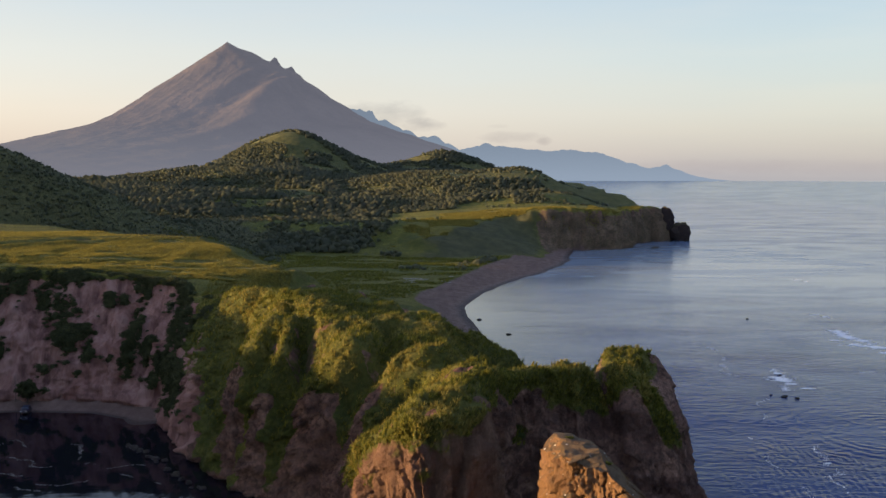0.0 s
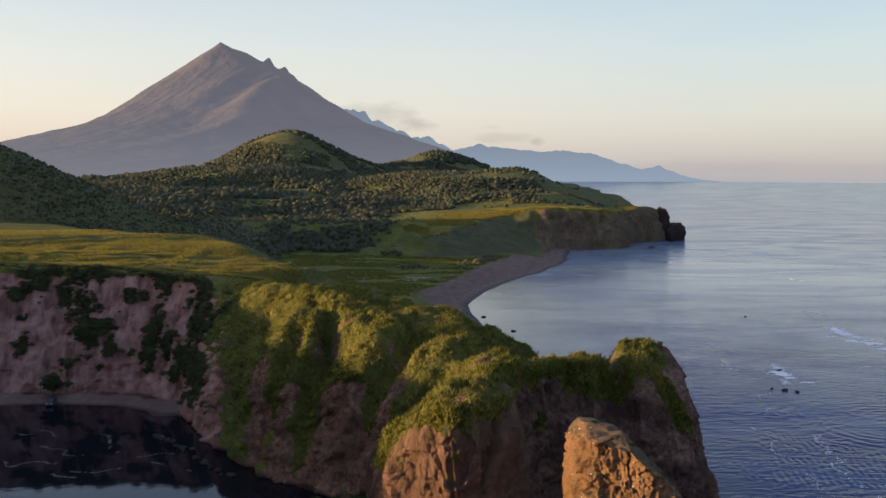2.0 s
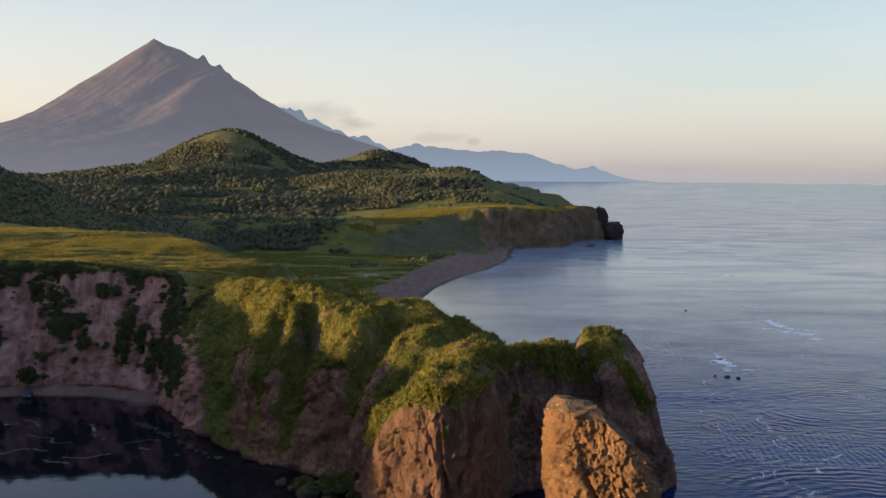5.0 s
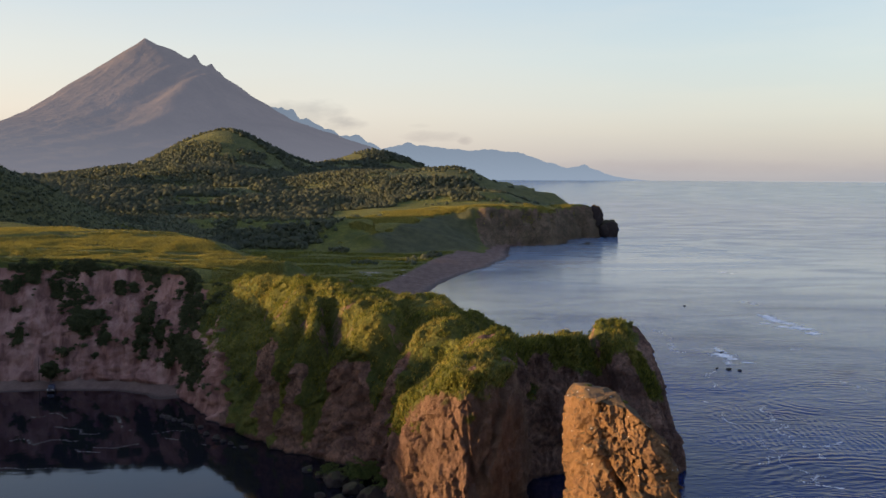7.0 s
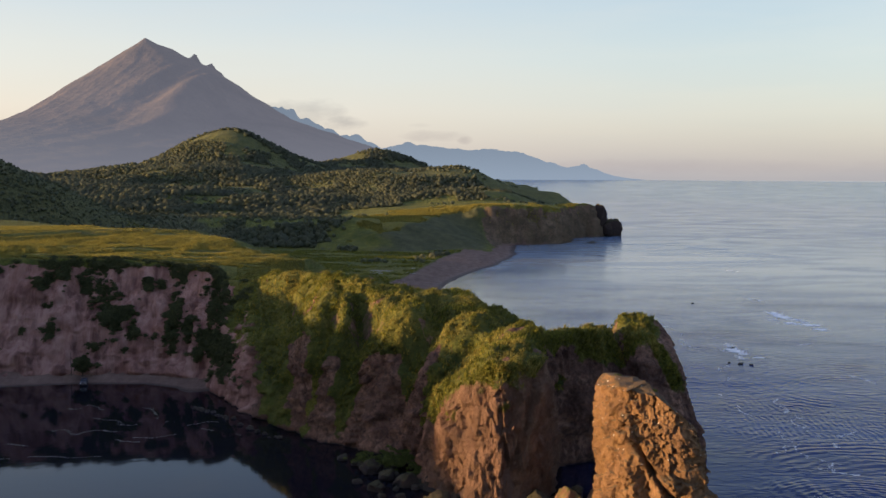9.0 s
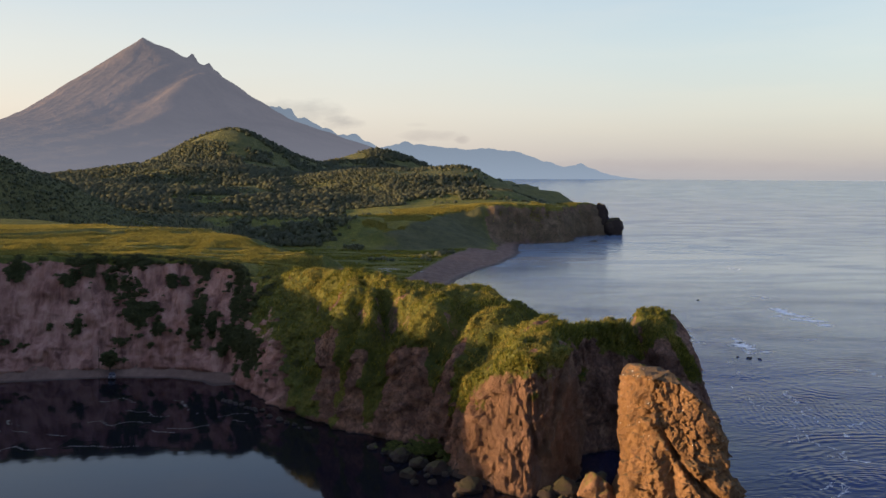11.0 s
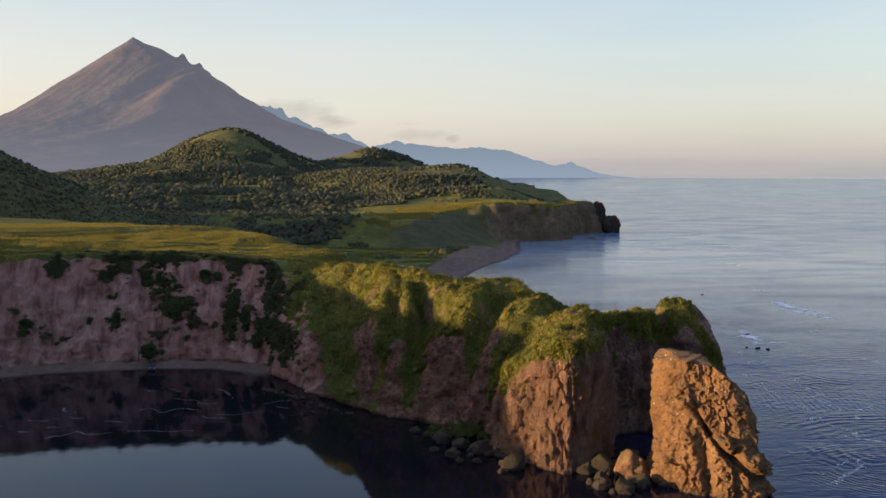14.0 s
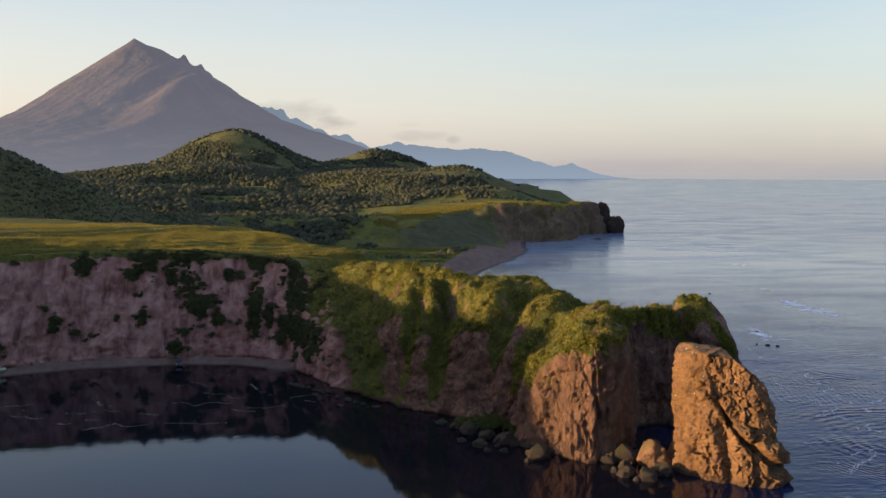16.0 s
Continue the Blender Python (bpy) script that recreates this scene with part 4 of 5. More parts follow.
# ---------------------------------------------------------------- the volcano and the far ranges
def volcano():
    na, nr = 420, 220
    ang = np.linspace(0, 2 * math.pi, na, endpoint=False)
    rad = 2350 * np.linspace(0, 1, nr) ** 1.25
    A, Rr = np.meshgrid(ang, rad)
    cx, cy = -858, 4700
    left = np.interp(Rr, [0, 30, 180, 370, 530, 625, 1060, 1500, 2350], [672, 648, 550, 420, 303, 262, 160, 62, 0])
    right = np.interp(Rr, [0, 60, 120, 210, 340, 360, 480, 540, 680, 800, 1080, 1500, 2350], [672, 640, 622, 575, 520, 490, 412, 382, 300, 262, 165, 0, -60])
    front = np.interp(Rr, [0, 150, 400, 700, 1100, 1600, 2350], [672, 550, 380, 250, 150, 85, 30])
    c, s = np.cos(A), np.sin(A)
    w = np.abs(c) ** np.where(c > 0, 1.5, 2.2)
    Zz = np.where(c > 0, right, left) * w + front * (1 - w)
    x, y = cx + Rr * c, cy + Rr * s
    ux, uy = x * 0.82 - y * 0.57, x * 0.57 + y * 0.82
    gully = fbm(ux / 55 + 0.8 * vnoise(x / 260, y / 260, x * 0, 5), uy / 380, x * 0, 4, 14, True)
    big = fbm(ux / 330, uy / 700, x * 0, 3, 16, True)
    amp = smooth(20, 220, Rr) * smooth(2300, 700, Rr) * (1 - 0.96 * w**1.5)
    Zz = Zz + amp * (6 * gully + 17 * big + 3 * fbm(ux / 26, uy / 160, x * 0, 3, 19, True)) + smooth(0, 100, Rr) * 6 * fbm(x / 60, y / 60, x * 0, 4, 18)
    Zz = Zz + 34 * np.exp(-((x + 634) / 17) ** 2 - ((y - 4700) / 60) ** 2) + 24 * np.exp(-((x + 560) / 15) ** 2 - ((y - 4700) / 60) ** 2)
    Zz = Zz + 95 * np.exp(-((x + 590 - 0.35 * (y - 4250)) / 95) ** 2 - ((y - 4250) / 260) ** 2)
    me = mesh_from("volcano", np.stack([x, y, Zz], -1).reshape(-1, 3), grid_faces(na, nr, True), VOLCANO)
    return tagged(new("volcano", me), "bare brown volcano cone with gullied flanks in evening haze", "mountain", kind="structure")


def far_range(name, profile, depth, width, label, mat, seed):
    """A ridge whose crest runs across the view at one depth."""
    px, pz = zip(*profile)
    x = np.arange(px[0], px[-1], 14.0)
    v = np.linspace(-1, 1, 41)
    Xx, V = np.meshgrid(x, v)
    crest = np.interp(Xx, px, pz)
    Yy = depth + V * width
    spur = fbm(Xx / 160, V * 1.2, Xx * 0, 4, seed, True)
    fall = np.clip(1 - np.abs(V) ** (0.85 + 0.25 * spur), 0, 1)
    Zz = crest * fall + crest * 0.09 * fbm(Xx / 38, Yy / 45, Xx * 0, 5, seed + 3) * fall + crest * 0.10 * spur * np.abs(V) * (1 - np.abs(V)) * 4 - 3
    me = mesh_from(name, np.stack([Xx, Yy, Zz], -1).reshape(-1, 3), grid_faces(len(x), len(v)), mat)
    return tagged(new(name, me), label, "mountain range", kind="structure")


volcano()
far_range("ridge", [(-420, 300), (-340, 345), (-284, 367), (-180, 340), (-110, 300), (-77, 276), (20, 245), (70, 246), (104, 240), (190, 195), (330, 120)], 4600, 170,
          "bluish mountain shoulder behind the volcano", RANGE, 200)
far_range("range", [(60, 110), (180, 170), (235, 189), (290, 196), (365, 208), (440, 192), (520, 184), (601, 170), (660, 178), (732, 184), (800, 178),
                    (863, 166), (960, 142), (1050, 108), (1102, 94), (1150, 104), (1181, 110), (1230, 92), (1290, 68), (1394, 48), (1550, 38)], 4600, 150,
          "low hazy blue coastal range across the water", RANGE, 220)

# ---------------------------------------------------------------- sea stack and rocks
def resample(poly, count, centre):
    """Points of a rounded outline at even angles about its centre."""
    p = np.array(poly, float) - centre
    a = np.arctan2(p[:, 1], p[:, 0])
    order = np.argsort(a)
    a, r = a[order], np.hypot(p[:, 0], p[:, 1])[order]
    ang = np.linspace(-math.pi, math.pi, count, endpoint=False)
    r = np.interp(ang, np.concatenate([a - 2 * math.pi, a, a + 2 * math.pi]), np.tile(r, 3))
    k = np.hanning(11)
    r = np.convolve(np.concatenate([r[-5:], r, r[:5]]), k / k.sum(), "valid")
    return ang, r


def rock_tower():
    count, levels, rings = 420, 170, 60
    c0, c1 = np.array((23.0, 122.0)), np.array((20.3, 121.5))
    ang, r0 = resample([(13.4, 127), (13.6, 123), (15.5, 118.6), (20.5, 113.2), (26, 111.2), (29.6, 113), (31, 119), (30.2, 126), (26, 132), (20, 135), (15, 133)], count, c0)
    _, r1 = resample([(14.6, 129.5), (15.0, 125), (16.8, 119.5), (19.3, 115), (22.3, 112), (25, 112.6), (26, 116), (24, 122), (20.5, 128), (16.8, 131.5)], count, c1)
    f = np.linspace(-0.06, 1, levels)[:, None]
    ledge = smooth(0.1, 0.75, np.cos(ang + 0.35))[None]          # the seaward side steps in above a block
    lean = np.clip(f, 0, 1) ** 1.25 * (1 - ledge) + (0.15 * np.clip(f, 0, 1) + 0.75 * smooth(0.36, 0.46, f) + 0.1 * smooth(0.7, 1, f)) * ledge
    cx, cy = c0[0] + (c1[0] - c0[0]) * lean, c0[1] + (c1[1] - c0[1]) * lean
    r = r0[None] + (r1 - r0)[None] * lean
    x, y = cx + r * np.cos(ang)[None], cy + r * np.sin(ang)[None]
    top = lambda x, y: 24.3 - 0.9 * np.maximum(16.2 - x, 0) - 0.1 * np.maximum(x - 16, 0) - 0.75 * np.maximum(x - 20, 0)
    z = f * top(x, y)
    k = np.linspace(1, 0, rings + 1)[1:, None]
    tx, ty = c1[0] + r1[None] * k * np.cos(ang)[None], c1[1] + r1[None] * k * np.sin(ang)[None]
    tz = top(tx, ty) + 0.9 * (1 - k**2)
    x, y, z = np.concatenate([x, tx]), np.concatenate([y, ty]), np.concatenate([z, tz])
    edge = np.concatenate([np.ones(levels) * 1.0, np.linspace(1, 0.2, rings)])[:, None]
    px, py = np.cos(ang)[None] * edge, np.sin(ang)[None] * edge
    # broad buttresses, slanting cracks, blocks and pits
    slant = z + 0.81 * (x - y + 100.5) - 17.5 + 0.9 * vnoise(x / 3, y / 3, z / 3, 311)
    face = smooth(124, 119, y)
    push = 1.7 * shards(x / 8, y / 8, z / 11, 317) + 0.55 * shards(x / 3.0, y / 3.0, z / 5, 305) + 0.42 * shards(x / 1.3, y / 1.3, z / 1.6, 309) + 0.2 * shards(x / 0.6, y / 0.6, z / 0.7, 310)
    push = push + 0.8 * fbm(x / 7, y / 7, z / 14, 3, 303) + 0.25 * fbm(x / 0.9, y / 0.9, z / 0.9, 2, 307)
    push = push + face * (1.5 * smooth(-0.25, 0.35, slant) * np.exp(-np.maximum(slant, 0) / 5) - 2.1 * np.exp(-((slant + 0.6) / 0.6) ** 2)) * smooth(15, 17.5, x)
    push = push + face * 0.9 * smooth(-0.2, 0.3, slant - 5.5) * np.exp(-np.maximum(slant - 5.5, 0) / 3) * smooth(19, 17, x)
    push = push - 2.0 * np.exp(-((x - 18.4 - 0.10 * (12 - z)) / 0.9) ** 2) * smooth(14, 10, z) * face
    push = push - 1.4 * np.exp(-((x - 22.6 - 0.12 * (12 - z)) / 0.6) ** 2) * smooth(12, 8, z) * face
    push = push - 0.55 * smooth(0.32, 0.5, fbm(x / 1.1, y / 1.1, z / 1.1, 2, 315))
    push = push * smooth(-2, 1.5, z) * np.concatenate([np.ones(levels), np.linspace(0.8, 0.3, rings)])[:, None]
    x, y = x + px * push, y + py * push
    z = z + np.concatenate([np.zeros(levels), np.linspace(0, 1, rings)])[:, None] * 0.9 * fbm(x / 2.2, y / 2.2, z * 0, 3, 321) + 0.3 * vnoise(x / 1.5, y / 1.5, z / 1.5, 323)
    root = new("rock_tower")
    me = mesh_from("rock_face", np.stack([x, y, z], -1).reshape(-1, 3), grid_faces(count, levels + rings, True), STACK_ROCK)
    part("rock_face", me, root)
    for k, (bx, by, bz, size, tall) in enumerate(((28.6, 117.0, 5.6, 6.0, 0.8), (29.2, 116.0, 1.0, 7.0, 0.7))):
        v, f = rock_mesh(660 + k, tall)
        part("block", mesh_from("block", v * size / 2 + np.array((bx, by, bz)), f, STACK_ROCK), root)
    rng = np.random.RandomState(77)
    for gx, gy in ((20.3, 117.6), (17.2, 127.5), (18.2, 124.8)):
        gz = 24.3 - 0.1 * (gx - 16) - 0.75 * max(gx - 20, 0) + 0.3
        q = leaf_cloud(np.array([gx, gx + 0.5, gx - 0.4]), np.array([gy, gy + 0.3, gy - 0.3]), np.array([gz] * 3), np.array([0.6, 0.45, 0.4]), 40, 0.15, rng)
        part("grass_tuft", mesh_from("grass_tuft", q, np.arange(len(q)).reshape(-1, 4), GRASS_BLADE, False), root, "yellow-green grass tuft")
    return tagged(root, "tall ochre tuff sea stack with pitted cracked faces", "rock")


def rock_mesh(seed, tall=1.0, level=BLOB3):
    v, f = level
    d = v.copy()
    off = seed * 7.31
    cells = fbm(d[:, 0] * 1.1 + off, d[:, 1] * 1.1, d[:, 2] * 1.1, 3, seed)
    cut = fbm(d[:, 0] * 2.6 + off, d[:, 1] * 2.6, d[:, 2] * 2.6, 4, seed + 5, True)
    r = 1 + 0.32 * cells + 0.06 * cut + 0.22 * shards(d[:, 0] * 1.7 + off, d[:, 1] * 1.7, d[:, 2] * 1.7, seed)
    d = d * r[:, None]
    # a few flat broken faces
    rng = np.random.RandomState(seed)
    for _ in range(7):
        nrm = rng.normal(size=3)
        nrm /= np.linalg.norm(nrm)
        over = np.maximum(d @ nrm - rng.uniform(0.62, 0.85), 0)
        d -= over[:, None] * nrm * 0.85
    d[:, 2] *= tall
    return d, f


def boulder(x, y, size, seed, tall=0.9, material=None, label=""):
    v, f = rock_mesh(seed, tall)
    me = mesh_from("boulder", v * size / 2, f, material or BOULDER_ROCK)
    ob = new("boulder", me)
    ob.matrix_world = pose(x, y, size * 0.16 * tall, 0, 0, seed * 47 % 360)
    return tagged(ob, label or "grey-brown broken boulder at the foot of the cliff", "rock", "boulders below the cliff")


rock_tower()
MOSSY = rock_material("mossy_rock", 0.5)
for k, (x, y, size, tall) in enumerate(((-23.2, 145.5, 3.2, 0.8), (-22.4, 141, 1.5, 0.9), (-17.4, 148, 4.6, 0.9), (-11.8, 145, 5.0, 0.95), (-12.4, 135.2, 4.8, 0.85), (-15.3, 133.2, 1.6, 0.8),
                                       (-18.8, 141, 1.8, 0.8), (1.2, 131, 3.6, 0.8), (4.8, 131.5, 5.2, 0.9), (1.9, 121.6, 3.4, 0.9), (5.2, 118.6, 3.9, 0.9), (9.4, 121.8, 3.8, 0.95),
                                       (0.1, 124.2, 1.6, 0.9), (-23.6, 157, 4.5, 0.8), (-20.5, 152, 3.5, 0.8), (3.0, 127.0, 2.8, 0.9), (-26.5, 150, 2.0, 0.7), (-8.5, 139.5, 2.2, 0.8),
                                       (12.5, 137, 4.0, 0.8), (7.5, 134, 3.4, 0.8), (-19.5, 145, 1.4, 0.8), (-29, 166, 2.2, 0.8))):
    boulder(x, y, size, 400 + k, tall)
boulder(9.2, 128.0, 6.2, 460, 1.25, MOSSY, "upright ochre boulder with a mossy top")
for k, (x, y, size) in enumerate(((97, 260, 2.0), (99.5, 258, 1.4), (106, 288, 1.5), (24.3, 403.7, 2.0), (33, 366, 1.8), (136, 405, 1.2), (94, 262, 0.9))):
    tagged(boulder(x, y, size, 500 + k, 0.45), "dark wet rock awash in the sea", "rock", "rocks awash")
rng = np.random.RandomState(15)
for k in range(22):                                    # the tumbled heap under the gully beside the buttress
    u = rng.rand()
    tagged(boulder(-26 + 13 * u + rng.normal(0, 1.6), 163 - 17 * u + rng.normal(0, 1.8), rng.uniform(0.9, 2.6), 700 + k, 0.8), group="boulders below the cliff", label="dark tumbled boulder in the heap below the gully")
rng = np.random.RandomState(16)
for k in range(9):
    tagged(boulder(rng.uniform(0, 9), rng.uniform(118, 130), rng.uniform(0.9, 1.9), 730 + k, 0.8), group="boulders below the cliff", label="small dark boulder between buttress and sea stack")
rng = np.random.RandomState(11)
for k in range(26):                                    # rubble along the inner cove
    t = rng.rand()
    x, y = np.interp(t, [0, 0.5, 1], [-62, -52, -40]), np.interp(t, [0, 0.5, 1], [216, 203, 185])
    tagged(boulder(x - 1.5 - 2.5 * rng.rand(), y - 1 - 2 * rng.rand(), rng.uniform(0.6, 1.7), 540 + k, 0.7), group="rubble in the cove", label="small grey boulder on the cove's edge")
for k, (x, y, z, size, tall) in enumerate(((231, 903, 20, 15, 1.5), (244.5, 905, 6, 18, 1.2), (237, 899, 7, 11, 1.3), (196, 806, -1, 9, 0.6), (205, 812, -1, 6, 0.5), (188, 800, -1, 5, 0.5))):
    b = boulder(x, y, size, 600 + k, tall)
    b.location.z = z
    tagged(b, "dark blocky rock at the tip of the far headland", "rock", "rocks of the far headland")


# ---------------------------------------------------------------- plants
def on_cliff(count, seed, lowest):
    """Random places on the grassy part of the cliff sheet."""
    rng = np.random.RandomState(seed)
    j, i = rng.randint(2, CX.shape[0] - 8, count), rng.randint(0, CX.shape[1], count)
    keep = (CGRASS[j, i] > rng.uniform(0.4, 0.9, count)) & (CLOW[j, i] > lowest) & (CX[j, i] > -58)
    return CX[j, i][keep], CY[j, i][keep], CZ[j, i][keep]


def at_grid(values, x, y):
    i, j = np.clip(np.searchsorted(xs, x), 0, len(xs) - 1), np.clip(np.searchsorted(ys, y), 0, len(ys) - 1)
    return np.asarray(values).reshape(shape)[j, i]


def scatter_blobs(name, px, py, pz, rx, rz, mat, seed, shape_of, ruffle=0.35):
    """Many leafy clumps in one mesh, each ruffled in its own way."""
    v, f = shape_of
    rng = np.random.RandomState(seed)
    n = len(px)
    turn = rng.uniform(0, 6.283, n)
    c, s = np.cos(turn)[:, None], np.sin(turn)[:, None]
    d = np.repeat(v[None], n, 0)
    jag = 1 + ruffle * (rng.rand(n, len(v)) - 0.45) * 2
    d = d * jag[:, :, None]
    x = (d[:, :, 0] * c - d[:, :, 1] * s) * rx[:, None] + px[:, None]
    y = (d[:, :, 0] * s + d[:, :, 1] * c) * rx[:, None] * rng.uniform(0.8, 1.15, n)[:, None] + py[:, None]
    z = d[:, :, 2] * rz[:, None] + pz[:, None]
    faces = (f[None] + (np.arange(n) * len(v))[:, None, None]).reshape(-1, 3)
    return mesh_from(name, np.stack([x, y, z], -1).reshape(-1, 3), faces, mat, True)


def forest():
    rng = np.random.RandomState(21)
    gx, gy = np.meshgrid(np.arange(-620, 240, 2.9), np.arange(560, 1500, 3.3))
    x, y = (gx + rng.uniform(-2, 2, gx.shape)).ravel(), (gy + rng.uniform(-2.4, 2.4, gy.shape)).ravel()
    keep = (at_grid(FOREST, x, y) > rng.uniform(0.1, 0.6, x.shape)) & (at_grid(SCARP, x, y) < 0.05) & (at_grid(terrace, x, y) < 0.3) & (np.abs(x - 0.05 * y) < 0.62 * y)
    x, y = x[keep], y[keep]
    z = height(x, y)
    tall = (1.3 + 2.5 * rng.rand(len(x)) ** 1.6) * (0.75 + 0.35 * (fbm(x / 60, y / 60, x * 0, 2, 700) > 0))
    tall = tall * np.where((x < -110) & (y < 800), 0.5, 1.0)
    wide = tall * rng.uniform(0.55, 0.95, len(x))
    big = scatter_blobs("forest", x, y, z + tall * 0.5, wide, tall * 0.68, TREE_LEAF, 22, BLOB1, 0.42)
    return tagged(new("forest", big), "low dark-green birch and alder wood on the valley slopes", "forest", kind="stuff")


def scrub():
    """Loose bushes of the valley floor, the hillside and the terrace edges."""
    rng = np.random.RandomState(31)
    x, y = rng.uniform(-260, 190, 9000), rng.uniform(520, 1120, 9000)
    n = fbm(x / 34, y / 34, x * 0, 3, 711)
    gap = at_grid(FOREST, x, y)
    terr = at_grid(golden, x, y)
    keep = (n > 0.10 + 0.5 * (terr > 0.3)) & (at_grid(SCARP, x, y) < 0.05) & (gap < 0.6) & (at_grid(SANDM, x, y) < 0.3) & (height(x, y) > 2.4) & (y > 590 - 0.25 * x) & (at_grid(steep, x, y) < 1.0)
    x, y = x[keep], y[keep]
    r = rng.uniform(0.8, 2.4, len(x))
    me = scatter_blobs("scrub", x, y, height(x, y) + r * 0.35, r, r * 0.75, TREE_LEAF, 32, BLOB1)
    return tagged(new("scrub", me), "scattered dark shrubs on grassy slopes", "shrubs", kind="stuff")


BANK_SHRUBS = ((-133.0, 27.2, 3.2, 3.9), (-117.0, 25.3, 3.9, 2.1), (-111.2, 27.0, 2.5, 3.9), (-103.8, 28.3, 5.6, 5.3), (-95.1, 30.3, 4.9, 2.5), (-95.3, 16.4, 6.3, 5.6), (-89.0, 11.9, 2.5, 3.5), (-76.0, 28.0, 5.3, 4.6), (-64.3, 21.0, 5.8, 7.8), (-61.9, 10.7, 6.8, 5.4),
               (-77.1, 14.3, 2.5, 7.4), (-100.5, 8.1, 3.2, 1.8), (-68.6, 7.5, 2.7, 2.4), (-59.2, 30.2, 4.4, 3.1), (-72.6, 13.5, 1.5, 5.1), (-86.3, 25.0, 1.8, 2.5), (-82.0, 24.9, 1.8, 1.8), (-137.8, 10.1, 1.8, 2.5), (-120.7, 11.6, 1.4, 1.8), (-112.4, 12.3, 1.4, 2.5), (-100, 30.4, 26, 1.4), (-66, 29, 9, 2.0))   # x, z and half sizes


def cliff_shrubs():
    rng = np.random.RandomState(41)
    want = np.full(CX.shape, -1.0)
    for x, z, rx, rz in BANK_SHRUBS:
        want = np.maximum(want, 1.15 - np.hypot((CX - x) / rx, (CZ - z) / rz))
    want = want + 0.9 * fbm(CX / 5.5, CY / 5.5, CZ / 4.5, 4, 721) + 0.6 * fbm(CX / 1.8, CY / 1.8, CZ / 1.8, 2, 722) + 0.5 * (rng.rand(*CX.shape) - 0.5)
    stray = fbm(CX / 6, CY / 6, CZ / 6, 3, 723) > 0.53
    ok = ((want > 0.5) | (stray & (rng.rand(*CX.shape) < 0.3))) & (CX < -44) & (CX > -158) & (CZ > 1.5)
    j, i = np.nonzero(ok)
    pick = rng.choice(len(j), min(4200, len(j)), replace=False)
    cx, cy, cz = (a[j[pick], i[pick]] for a in (CX, CY, CZ))
    r = rng.uniform(0.45, 1.25, len(cx)) * (0.6 + 0.4 * (rng.rand(len(cx)) > 0.3))
    z = cz + r * 0.25
    core = scatter_blobs("shrubs", cx, cy + 0.1, z, r * 0.55, r * 0.5, BUSH_LEAF, 42, BLOB1, 0.35)
    tagged(new("shrubs", core), "dense dark-green shrubs clinging to the eroded bank", "shrubs", kind="stuff")
    q = leaf_cloud(cx, cy - 0.2, z, r * 1.1, 60, 0.2, rng)
    me = mesh_from("shrub_leaves", q, np.arange(len(q)).reshape(-1, 4), BUSH_LEAF, False)
    tagged(new("shrub_leaves", me), "small dark leaves of the bank's shrubs", "shrubs", kind="stuff")


def blades(name, x, y, z, mat, seed, shortest, longest, label, wide=0.14):
    """Bent grass blades, five to a tuft, leaning from the wind."""
    rng = np.random.RandomState(seed)
    n, count = len(x), 5
    a = rng.uniform(0, 6.283, (n, count))
    long = rng.uniform(shortest, longest, (n, 1)) * rng.uniform(0.7, 1.2, (n, count))
    out = rng.uniform(0.2, 0.7, (n, count))
    bx, by = x[:, None] + 0.2 * np.cos(a), y[:, None] + 0.2 * np.sin(a)
    sx, sy = -np.sin(a) * wide, np.cos(a) * wide
    tipx, tipy = bx + np.cos(a) * long * out + 0.2 * long, by + np.sin(a) * long * out
    zz = np.repeat(z[:, None], count, 1)
    v = np.stack([np.stack([bx - sx, by - sy, zz - 0.1], -1), np.stack([bx + sx, by + sy, zz - 0.1], -1), np.stack([tipx, tipy, zz + long * 0.85], -1)], 2).reshape(-1, 3)
    me = mesh_from(name, v, np.arange(len(v)).reshape(-1, 3), mat, False)
    return tagged(new(name, me), label, "grass", kind="stuff")


